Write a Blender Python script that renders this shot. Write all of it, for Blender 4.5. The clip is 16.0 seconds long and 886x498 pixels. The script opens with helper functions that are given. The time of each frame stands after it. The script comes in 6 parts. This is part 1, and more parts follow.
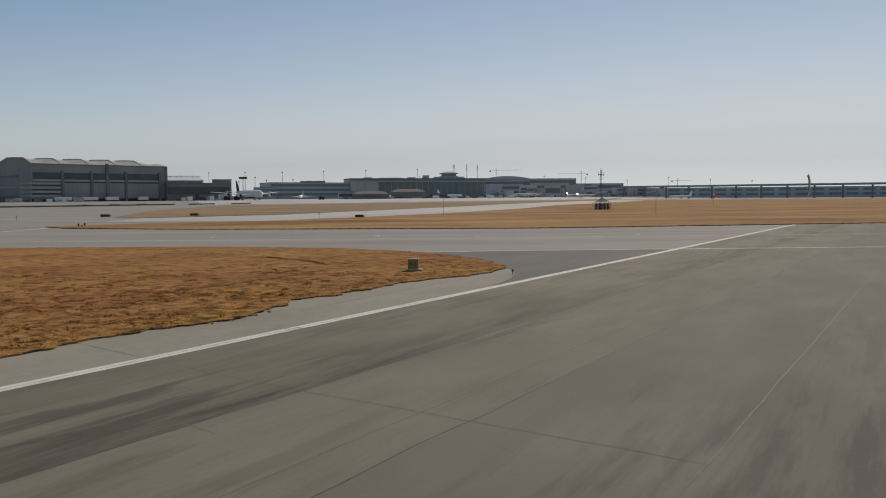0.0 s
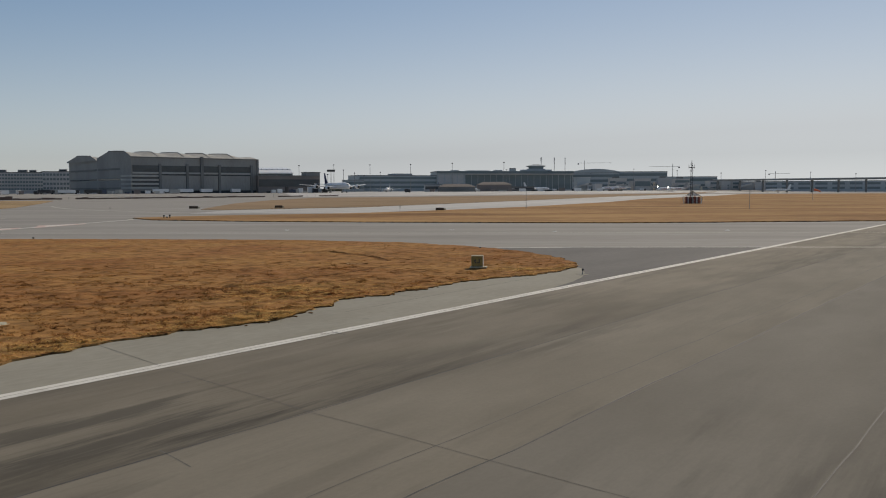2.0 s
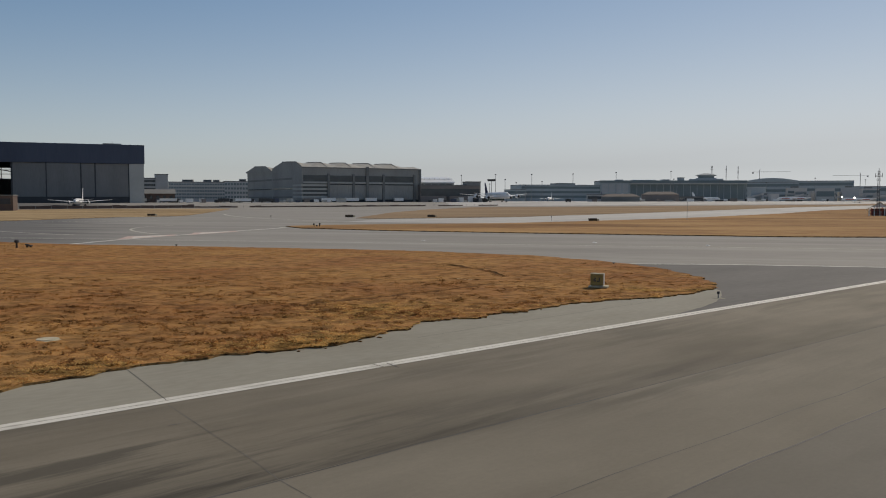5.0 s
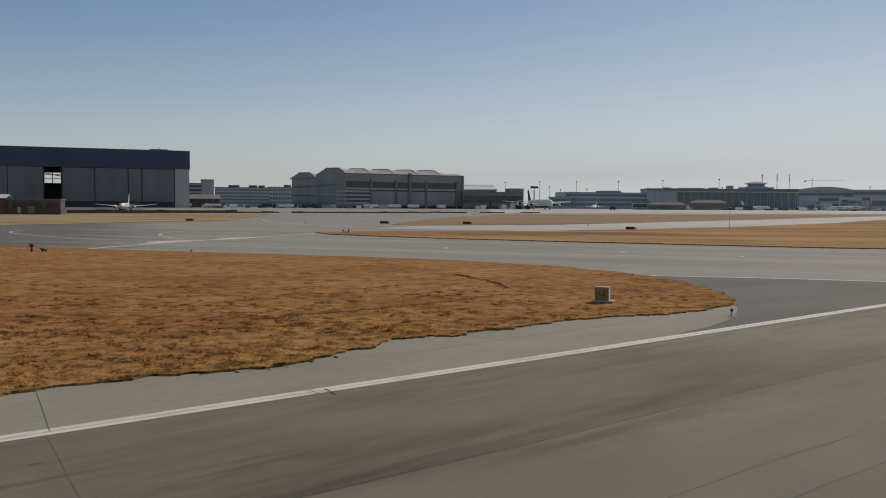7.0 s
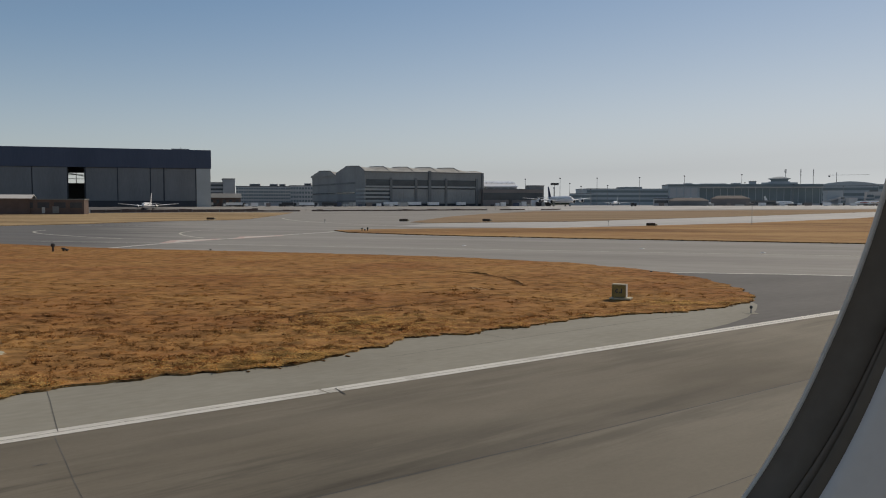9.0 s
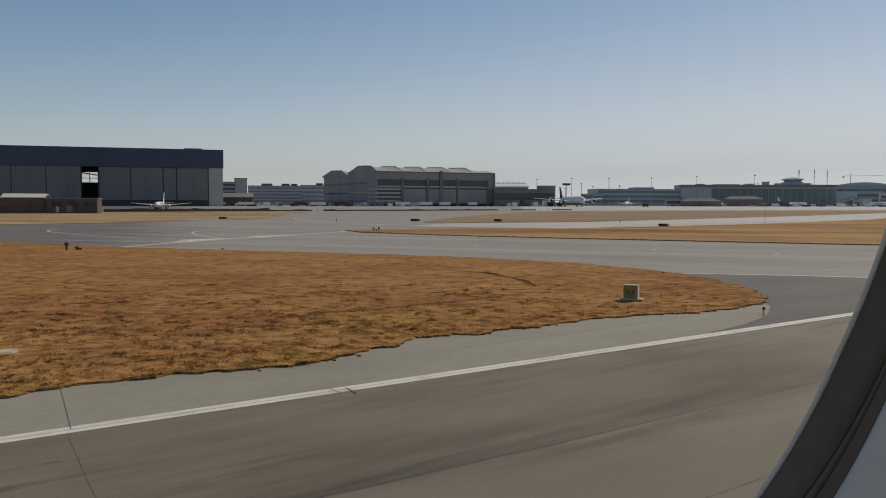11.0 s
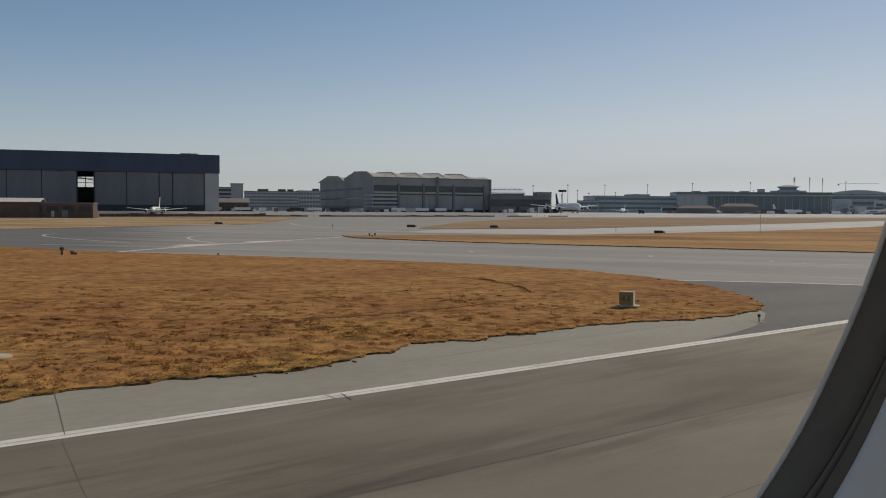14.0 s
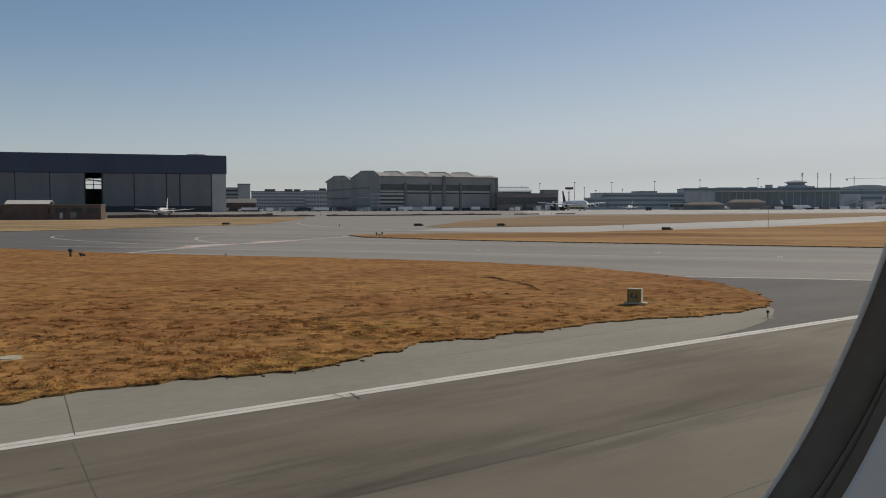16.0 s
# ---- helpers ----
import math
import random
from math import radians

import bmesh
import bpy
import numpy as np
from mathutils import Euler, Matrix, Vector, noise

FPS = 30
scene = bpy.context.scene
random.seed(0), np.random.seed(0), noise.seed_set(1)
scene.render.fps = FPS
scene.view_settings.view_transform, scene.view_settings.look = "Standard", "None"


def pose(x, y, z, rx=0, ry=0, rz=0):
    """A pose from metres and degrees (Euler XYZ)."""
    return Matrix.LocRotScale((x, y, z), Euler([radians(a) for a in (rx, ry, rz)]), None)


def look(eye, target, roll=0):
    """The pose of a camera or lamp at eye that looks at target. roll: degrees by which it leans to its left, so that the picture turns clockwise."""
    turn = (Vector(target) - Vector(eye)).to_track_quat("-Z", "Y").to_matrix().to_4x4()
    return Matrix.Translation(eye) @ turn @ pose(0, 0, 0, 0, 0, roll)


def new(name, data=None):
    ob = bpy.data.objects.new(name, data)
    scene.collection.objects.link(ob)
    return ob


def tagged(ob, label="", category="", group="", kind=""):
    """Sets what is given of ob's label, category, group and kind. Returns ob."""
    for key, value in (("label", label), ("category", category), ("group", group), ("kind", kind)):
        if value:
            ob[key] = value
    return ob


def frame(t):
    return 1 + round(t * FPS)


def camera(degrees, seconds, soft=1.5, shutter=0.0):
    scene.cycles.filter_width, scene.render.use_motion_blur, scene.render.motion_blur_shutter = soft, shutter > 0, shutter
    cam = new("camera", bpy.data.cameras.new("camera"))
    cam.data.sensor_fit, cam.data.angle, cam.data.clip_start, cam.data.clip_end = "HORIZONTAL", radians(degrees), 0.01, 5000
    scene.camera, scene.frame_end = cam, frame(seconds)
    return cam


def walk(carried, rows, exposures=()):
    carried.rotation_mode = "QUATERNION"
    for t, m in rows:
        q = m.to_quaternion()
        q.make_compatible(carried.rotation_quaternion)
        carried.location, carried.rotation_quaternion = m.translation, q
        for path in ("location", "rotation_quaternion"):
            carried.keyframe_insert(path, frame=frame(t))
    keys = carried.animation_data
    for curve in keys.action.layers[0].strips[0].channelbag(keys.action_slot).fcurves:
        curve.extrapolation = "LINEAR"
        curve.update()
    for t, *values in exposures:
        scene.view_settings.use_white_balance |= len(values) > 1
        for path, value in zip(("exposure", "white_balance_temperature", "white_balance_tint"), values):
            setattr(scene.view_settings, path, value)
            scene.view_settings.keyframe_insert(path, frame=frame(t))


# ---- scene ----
cam = camera(56.27, 16.0, soft=1.05)
PATH = [
    (0.0, pose(-10.44, -9.94, 5.47, 86.40, 0.39, -22.47)),
    (0.5, pose(-9.79, -9.27, 5.48, 86.23, 0.37, -21.26)),
    (1.0, pose(-9.12, -8.60, 5.48, 86.22, 0.38, -19.04)),
    (1.5, pose(-8.47, -7.98, 5.49, 86.13, 0.32, -17.70)),
    (2.0, pose(-7.84, -7.38, 5.50, 85.94, 0.22, -16.45)),
    (2.5, pose(-7.20, -6.80, 5.50, 86.02, 0.27, -14.28)),
    (3.0, pose(-6.45, -6.12, 5.51, 85.95, 0.29, -12.94)),
    (3.5, pose(-5.76, -5.47, 5.51, 85.93, 0.21, -10.87)),
    (4.0, pose(-5.01, -4.70, 5.51, 86.28, -0.03, -10.23)),
    (4.5, pose(-4.28, -3.91, 5.51, 86.52, -0.09, -8.67)),
    (5.0, pose(-3.55, -3.24, 5.51, 86.62, 0.01, -5.18)),
    (5.5, pose(-2.79, -2.55, 5.51, 86.86, -0.09, -4.18)),
    (6.0, pose(-2.01, -1.83, 5.51, 86.94, -0.19, -3.31)),
    (6.5, pose(-1.18, -1.08, 5.51, 87.02, -0.28, -2.58)),
    (7.0, pose(-0.31, -0.28, 5.51, 87.08, -0.38, -2.03)),
    (7.3, pose(0.00, 0.00, 5.51, 87.11, -0.45, -1.84)),
    (7.5, pose(0.00, 0.00, 5.51, 87.12, -0.46, -1.66)),
    (8.0, pose(0.00, 0.00, 5.51, 87.06, -0.36, -1.30)),
    (8.5, pose(0.00, 0.00, 5.51, 87.00, -0.15, -0.98)),
    (9.0, pose(0.00, 0.00, 5.51, 86.90, -0.01, -0.63)),
    (11.5, pose(0.00, 0.00, 5.51, 86.90, -0.18, 0.19)),
    (12.0, pose(0.00, 0.00, 5.51, 87.12, -0.12, 0.00)),
    (12.5, pose(0.00, 0.00, 5.51, 87.16, -0.21, -0.37)),
    (13.0, pose(0.00, 0.00, 5.51, 87.26, -0.38, -0.24)),
    (13.5, pose(0.00, 0.00, 5.51, 87.26, -0.37, -0.10)),
    (14.0, pose(0.00, 0.00, 5.51, 87.32, -0.38, -0.11)),
    (14.5, pose(0.00, 0.00, 5.51, 87.30, -0.19, 0.00)),
    (15.0, pose(0.00, 0.00, 5.51, 87.26, 0.07, 0.03)),
    (15.5, pose(0.00, 0.00, 5.51, 87.23, 0.15, 0.23)),
    (16.0, pose(0.00, 0.00, 5.51, 87.22, 0.12, 0.36)),
]
walk(cam, PATH, [(0.0, 0.12, 7150, 11.5), (16.0, 0.12, 7150, 11.5)])

# ---- light ----
SUN_ELEVATION, SUN_BEARING = radians(44), radians(48)   # bearing from +y towards +x
world = bpy.data.worlds.new("world")
scene.world = world
world.use_nodes = True
wn = world.node_tree.nodes
sky = wn.new("ShaderNodeTexSky")
sky.sky_type, sky.sun_disc = "NISHITA", False
sky.sun_elevation, sky.sun_rotation = SUN_ELEVATION, SUN_BEARING
sky.altitude, sky.air_density, sky.dust_density, sky.ozone_density = 1700, 0.95, 0.35, 2.0
wn["Background"].inputs["Strength"].default_value = 0.079
# dusty winter air: the bright low sky is greyer and dimmer than clean air would make it
light = wn.new("ShaderNodeRGBToBW")
sat, dim = wn.new("ShaderNodeMapRange"), wn.new("ShaderNodeMapRange")
for n, low, high in ((sat, 1.0, 0.10), (dim, 1.0, 0.70)):
    n.inputs["From Min"].default_value, n.inputs["From Max"].default_value = 3.2, 8.5
    n.inputs["To Min"].default_value, n.inputs["To Max"].default_value = low, high
    world.node_tree.links.new(light.outputs["Val"], n.inputs["Value"])
dusty = wn.new("ShaderNodeHueSaturation")
dusty.inputs["Hue"].default_value = 0.4945
links = world.node_tree.links.new
links(sky.outputs["Color"], light.inputs["Color"])
links(sky.outputs["Color"], dusty.inputs["Color"])
links(sat.outputs["Result"], dusty.inputs["Saturation"])
links(dim.outputs["Result"], dusty.inputs["Value"])
haze = wn.new("ShaderNodeMix")                  # low dust is a cool grey
haze.data_type, haze.blend_type = "RGBA", "MULTIPLY"
haze.inputs[7].default_value = (0.855, 0.935, 1.03, 1)
amount = wn.new("ShaderNodeMapRange")
amount.inputs["From Min"].default_value, amount.inputs["From Max"].default_value = 3.2, 8.5
links(light.outputs["Val"], amount.inputs["Value"])
links(amount.outputs["Result"], haze.inputs[0])
links(dusty.outputs["Color"], haze.inputs[6])
links(haze.outputs[2], wn["Background"].inputs["Color"])

lamp = bpy.data.lights.new("sun", "SUN")
lamp.energy, lamp.angle, lamp.color = 2.3, radians(0.6), (1.0, 0.92, 0.79)
sun = new("sun", lamp)
way_to_sun = Vector((math.sin(SUN_BEARING) * math.cos(SUN_ELEVATION), math.cos(SUN_BEARING) * math.cos(SUN_ELEVATION), math.sin(SUN_ELEVATION)))
sun.matrix_world = look(way_to_sun * 500, (0, 0, 0))

# ---- materials ----
def material(name, a, b, rough=0.8, metal=0.0, scale=1.0, fine=12.0, bump=0.2, stretch=(1, 1, 1), turn=0.0, spread=0.0, mix=(0.35, 0.65), depth=0.02, thin=0.0, streak=None, shine=0.5):
    """Two colours mixed by noise at two scales, with a fine bump. stretch, turn: for streaks. spread: difference from piece to piece."""
    m = bpy.data.materials.new(name)
    m.use_nodes = True
    nodes, link = m.node_tree.nodes, m.node_tree.links.new
    bsdf = nodes["Principled BSDF"]
    geo = nodes.new("ShaderNodeNewGeometry")
    mapping = nodes.new("ShaderNodeMapping")
    mapping.inputs["Scale"].default_value = stretch
    mapping.inputs["Rotation"].default_value = (0, 0, turn)
    mapping.vector_type = "TEXTURE" if turn else "POINT"
    if turn:
        mapping.inputs["Scale"].default_value = [1 / s for s in stretch]
    link(geo.outputs["Position"], mapping.inputs["Vector"])
    big = nodes.new("ShaderNodeTexNoise")
    big.inputs["Scale"].default_value, big.inputs["Detail"].default_value = scale, 6
    small = nodes.new("ShaderNodeTexNoise")
    small.inputs["Scale"].default_value, small.inputs["Detail"].default_value = scale * fine, 8
    for n in (big, small):
        link(mapping.outputs["Vector"], n.inputs["Vector"])
    add = nodes.new("ShaderNodeMath")
    add.operation = "MULTIPLY_ADD"
    add.inputs[1].default_value = 0.6
    half = nodes.new("ShaderNodeMath")
    half.operation = "MULTIPLY"
    half.inputs[1].default_value = 0.4
    link(big.outputs["Fac"], add.inputs[0])
    link(small.outputs["Fac"], half.inputs[0])
    link(half.outputs[0], add.inputs[2])
    ramp = nodes.new("ShaderNodeMapRange")
    ramp.inputs["From Min"].default_value, ramp.inputs["From Max"].default_value = mix
    link(add.outputs[0], ramp.inputs["Value"])
    col = nodes.new("ShaderNodeMix")
    col.data_type = "RGBA"
    col.inputs[6].default_value, col.inputs[7].default_value = (*a, 1), (*b, 1)
    link(ramp.outputs["Result"], col.inputs[0])
    out = col.outputs[2]
    if spread:
        info = nodes.new("ShaderNodeNewGeometry")
        vary = nodes.new("ShaderNodeMapRange")
        vary.inputs["To Min"].default_value, vary.inputs["To Max"].default_value = 1 - spread, 1 + spread
        link(info.outputs["Random Per Island"], vary.inputs["Value"])
        hsv = nodes.new("ShaderNodeHueSaturation")
        link(vary.outputs["Result"], hsv.inputs["Value"])
        link(out, hsv.inputs["Color"])
        out = hsv.outputs["Color"]
    if streak:    # long tyre and paving streaks: (scale across, stretch along, darkest, share)
        long_map = nodes.new("ShaderNodeMapping")
        long_map.vector_type = "TEXTURE"
        long_map.inputs["Rotation"].default_value = (0, 0, turn)
        long_map.inputs["Scale"].default_value = (1 / streak[1], 1, 1)
        link(geo.outputs["Position"], long_map.inputs["Vector"])
        long_noise = nodes.new("ShaderNodeTexNoise")
        long_noise.inputs["Scale"].default_value, long_noise.inputs["Detail"].default_value, long_noise.inputs["Roughness"].default_value = streak[0], 4, 0.62
        link(long_map.outputs["Vector"], long_noise.inputs["Vector"])
        dark = nodes.new("ShaderNodeMapRange")
        dark.inputs["From Min"].default_value, dark.inputs["From Max"].default_value = streak[3]
        dark.inputs["To Min"].default_value = streak[2]
        link(long_noise.outputs["Fac"], dark.inputs["Value"])
        times = nodes.new("ShaderNodeMix")
        times.data_type, times.blend_type = "RGBA", "MULTIPLY"
        times.inputs[0].default_value = 1.0
        link(out, times.inputs[6])
        link(dark.outputs["Result"], times.inputs[7])
        out = times.outputs[2]
    link(out, bsdf.inputs["Base Color"])
    bsdf.inputs["Specular IOR Level"].default_value = shine
    bsdf.inputs["Roughness"].default_value, bsdf.inputs["Metallic"].default_value = rough, metal
    if bump:
        bm = nodes.new("ShaderNodeBump")
        bm.inputs["Strength"].default_value, bm.inputs["Distance"].default_value = bump, depth
        link(add.outputs[0], bm.inputs["Height"])
        link(bm.outputs["Normal"], bsdf.inputs["Normal"])
    if thin:      # thin dry leaf: light passes through
        through_leaf = nodes.new("ShaderNodeBsdfTranslucent")
        blend = nodes.new("ShaderNodeMixShader")
        blend.inputs[0].default_value = thin
        link(out, through_leaf.inputs["Color"])
        link(bsdf.outputs[0], blend.inputs[1])
        link(through_leaf.outputs[0], blend.inputs[2])
        link(blend.outputs[0], nodes["Material Output"].inputs["Surface"])
    return m


def turf(name, a, b, thin=0.0, bump=0.0, spread=0.0):
    """Matted dry grass: wide patches of red-brown and straw, clumps of a hand's width, fine stalks."""
    m = bpy.data.materials.new(name)
    m.use_nodes = True
    nodes, link = m.node_tree.nodes, m.node_tree.links.new
    bsdf = nodes["Principled BSDF"]
    geo = nodes.new("ShaderNodeNewGeometry")
    mapping = nodes.new("ShaderNodeMapping")
    mapping.inputs["Scale"].default_value = (0.75, 1.0, 1.0)
    link(geo.outputs["Position"], mapping.inputs["Vector"])
    layers = []
    for scale, detail, low, high, lo_to, hi_to in ((0.12, 3, 0.36, 0.62, 0.0, 1.0), (1.3, 4, 0.36, 0.58, 0.55, 1.06), (7.0, 5, 0.30, 0.66, 0.90, 1.08)):
        n = nodes.new("ShaderNodeTexNoise")
        n.inputs["Scale"].default_value, n.inputs["Detail"].default_value, n.inputs["Roughness"].default_value = scale, detail, 0.62
        link(mapping.outputs["Vector"], n.inputs["Vector"])
        r = nodes.new("ShaderNodeMapRange")
        r.inputs["From Min"].default_value, r.inputs["From Max"].default_value = low, high
        r.inputs["To Min"].default_value, r.inputs["To Max"].default_value = lo_to, hi_to
        link(n.outputs["Fac"], r.inputs["Value"])
        layers.append(r.outputs["Result"])
    col = nodes.new("ShaderNodeMix")
    col.data_type = "RGBA"
    col.inputs[6].default_value, col.inputs[7].default_value = (*a, 1), (*b, 1)
    link(layers[0], col.inputs[0])
    value = nodes.new("ShaderNodeMath")
    value.operation = "MULTIPLY"
    link(layers[1], value.inputs[0])
    link(layers[2], value.inputs[1])
    if spread:
        vary = nodes.new("ShaderNodeMapRange")
        vary.inputs["To Min"].default_value, vary.inputs["To Max"].default_value = 1 - spread, 1 + spread
        link(geo.outputs["Random Per Island"], vary.inputs["Value"])
        both = nodes.new("ShaderNodeMath")
        both.operation = "MULTIPLY"
        link(value.outputs[0], both.inputs[0])
        link(vary.outputs["Result"], both.inputs[1])
        value = both
    hsv = nodes.new("ShaderNodeHueSaturation")
    link(col.outputs[2], hsv.inputs["Color"])
    link(value.outputs[0], hsv.inputs["Value"])
    link(hsv.outputs["Color"], bsdf.inputs["Base Color"])
    bsdf.inputs["Roughness"].default_value = 0.95
    bsdf.inputs["Specular IOR Level"].default_value = 0.1
    if bump:
        bm = nodes.new("ShaderNodeBump")
        bm.inputs["Strength"].default_value, bm.inputs["Distance"].default_value = bump, 0.08
        link(value.outputs[0], bm.inputs["Height"])
        link(bm.outputs["Normal"], bsdf.inputs["Normal"])
    if thin:
        leaf, blend = nodes.new("ShaderNodeBsdfTranslucent"), nodes.new("ShaderNodeMixShader")
        blend.inputs[0].default_value = thin
        link(hsv.outputs["Color"], leaf.inputs["Color"])
        link(bsdf.outputs[0], blend.inputs[1])
        link(leaf.outputs[0], blend.inputs[2])
        link(blend.outputs[0], nodes["Material Output"].inputs["Surface"])
    return m


LINE = radians(36.4)            # way of the painted edge line
M_PAVED = material("taxiway_asphalt", (0.260, 0.245, 0.220), (0.345, 0.327, 0.297), 0.9, scale=0.10, fine=14, bump=0.1, stretch=(0.22, 1, 1), turn=radians(-22), streak=(0.13, 0.05, 0.86, (0.36, 0.56)), shine=0.3)


def older_paving(m, tone):
    """Older, darker asphalt beyond the holding line, towards the hangars, with a streaky uneven border."""
    nodes, link = m.node_tree.nodes, m.node_tree.links.new
    bsdf = nodes["Principled BSDF"]
    base = bsdf.inputs["Base Color"].links[0].from_socket
    geo, split = nodes.new("ShaderNodeNewGeometry"), nodes.new("ShaderNodeSeparateXYZ")
    link(geo.outputs["Position"], split.inputs["Vector"])
    squash, wave = nodes.new("ShaderNodeMapping"), nodes.new("ShaderNodeTexNoise")
    squash.vector_type = "TEXTURE"
    squash.inputs["Rotation"].default_value, squash.inputs["Scale"].default_value = (0, 0, radians(-20)), (9, 1, 1)
    wave.inputs["Scale"].default_value, wave.inputs["Detail"].default_value, wave.inputs["Roughness"].default_value = 0.16, 5, 0.6
    link(geo.outputs["Position"], squash.inputs["Vector"])
    link(squash.outputs["Vector"], wave.inputs["Vector"])
    skew, shift = nodes.new("ShaderNodeMath"), nodes.new("ShaderNodeMath")
    skew.operation = shift.operation = "MULTIPLY_ADD"
    skew.inputs[1].default_value, shift.inputs[1].default_value = 0.30, 60.0
    link(split.outputs["Y"], skew.inputs[0])
    link(split.outputs["X"], skew.inputs[2])
    link(wave.outputs["Fac"], shift.inputs[0])
    link(skew.outputs[0], shift.inputs[2])
    fade, times = nodes.new("ShaderNodeMapRange"), nodes.new("ShaderNodeMix")
    fade.inputs["From Min"].default_value, fade.inputs["From Max"].default_value = 12.0, 32.0
    link(shift.outputs[0], fade.inputs["Value"])
    times.data_type, times.blend_type = "RGBA", "MULTIPLY"
    both = nodes.new("ShaderNodeMix")
    both.data_type = "RGBA"
    both.inputs[6].default_value, both.inputs[7].default_value = (*tone, 1), (1, 1, 1, 1)
    link(fade.outputs["Result"], both.inputs[0])
    times.inputs[0].default_value = 1.0
    link(base, times.inputs[6])
    link(both.outputs[2], times.inputs[7])
    link(times.outputs[2], bsdf.inputs["Base Color"])


older_paving(M_PAVED, (0.51, 0.52, 0.545))
M_APRON = material("apron_concrete", (0.39, 0.375, 0.35), (0.50, 0.48, 0.45), 0.75, scale=0.04, fine=15, bump=0.05, stretch=(0.25, 1, 1), turn=radians(50), streak=(0.25, 0.05, 0.80, (0.36, 0.54)))



def runway_concrete(name, a, b, smear, thick, seed, pale=1.0):
    """Old concrete: cloudy slabs, patchy tyre smears of a few metres along the runway, fine grit. smear: how dark; thick: noise range of the smears."""
    m = bpy.data.materials.new(name)
    m.use_nodes = True
    nodes, link = m.node_tree.nodes, m.node_tree.links.new
    bsdf = nodes["Principled BSDF"]
    geo = nodes.new("ShaderNodeNewGeometry")

    def field(scale, detail, rough, squash, low, high, to_low, to_high, turn=LINE):
        t = nodes.new("ShaderNodeMapping")
        t.vector_type = "TEXTURE"
        t.inputs["Location"].default_value = (seed, 0, 0)
        t.inputs["Rotation"].default_value = (0, 0, turn)
        t.inputs["Scale"].default_value = (squash, 1, 1)
        n = nodes.new("ShaderNodeTexNoise")
        n.inputs["Scale"].default_value, n.inputs["Detail"].default_value, n.inputs["Roughness"].default_value = scale, detail, rough
        r = nodes.new("ShaderNodeMapRange")
        r.inputs["From Min"].default_value, r.inputs["From Max"].default_value = low, high
        r.inputs["To Min"].default_value, r.inputs["To Max"].default_value = to_low, to_high
        link(geo.outputs["Position"], t.inputs["Vector"])
        link(t.outputs["Vector"], n.inputs["Vector"])
        link(n.outputs["Fac"], r.inputs["Value"])
        return r.outputs["Result"]

    def both(x, y, how="MULTIPLY"):
        q = nodes.new("ShaderNodeMath")
        q.operation = how
        link(x, q.inputs[0])
        link(y, q.inputs[1])
        return q.outputs[0]

    clouds = field(0.22, 5, 0.6, 2.2, 0.34, 0.66, 0.0, 1.0)
    where = field(0.11, 3, 0.5, 3.0, 0.40, 0.60, 0.0, 1.0)                              # smears gather in patches
    marks = field(0.95, 6, 0.62, 9.0, thick[0], thick[1], 1.0, 0.0, LINE + radians(3))
    thin = field(3.2, 4, 0.6, 16.0, 0.52, 0.72, 0.0, 0.55, LINE + radians(1.5))
    grit = field(9.0, 6, 0.7, 1.6, 0.25, 0.75, 0.93, 1.07)
    along, part_s, calm = nodes.new("ShaderNodeMapping"), nodes.new("ShaderNodeSeparateXYZ"), nodes.new("ShaderNodeMapRange")
    along.vector_type = "TEXTURE"
    along.inputs["Rotation"].default_value = (0, 0, LINE)
    link(geo.outputs["Position"], along.inputs["Vector"])
    link(along.outputs["Vector"], part_s.inputs["Vector"])
    calm.inputs["From Min"].default_value, calm.inputs["From Max"].default_value = 14.0, 30.0      # fewer smears past the turn-off
    calm.inputs["To Min"].default_value, calm.inputs["To Max"].default_value = 1.0, 0.35
    link(part_s.outputs["X"], calm.inputs["Value"])
    dark = both(both(both(marks, where), both(thin, where), "MAXIMUM"), calm.outputs["Result"])
    shade = nodes.new("ShaderNodeMapRange")
    shade.inputs["To Min"].default_value, shade.inputs["To Max"].default_value = 1.0, smear
    link(dark, shade.inputs["Value"])
    col = nodes.new("ShaderNodeMix")
    col.data_type = "RGBA"
    col.inputs[6].default_value, col.inputs[7].default_value = (*a, 1), (*b, 1)
    link(clouds, col.inputs[0])
    hsv = nodes.new("ShaderNodeHueSaturation")
    link(col.outputs[2], hsv.inputs["Color"])
    worn = nodes.new("ShaderNodeMapRange")                     # paler further along the runway
    worn.inputs["From Min"].default_value, worn.inputs["From Max"].default_value = 16.0, 36.0
    worn.inputs["To Min"].default_value, worn.inputs["To Max"].default_value = 1.0, pale
    link(part_s.outputs["X"], worn.inputs["Value"])
    link(both(both(shade.outputs["Result"], grit), worn.outputs["Result"]), hsv.inputs["Value"])
    link(hsv.outputs["Color"], bsdf.inputs["Base Color"])
    bsdf.inputs["Roughness"].default_value, bsdf.inputs["Specular IOR Level"].default_value = 0.88, 0.3
    bm = nodes.new("ShaderNodeBump")
    bm.inputs["Strength"].default_value, bm.inputs["Distance"].default_value = 0.15, 0.01
    link(grit, bm.inputs["Height"])
    link(bm.outputs["Normal"], bsdf.inputs["Normal"])
    return m


M_RUNWAY = runway_concrete("worn_runway_concrete", (0.157, 0.135, 0.100), (0.212, 0.186, 0.143), 0.40, (0.44, 0.56), 0.0, 1.18)


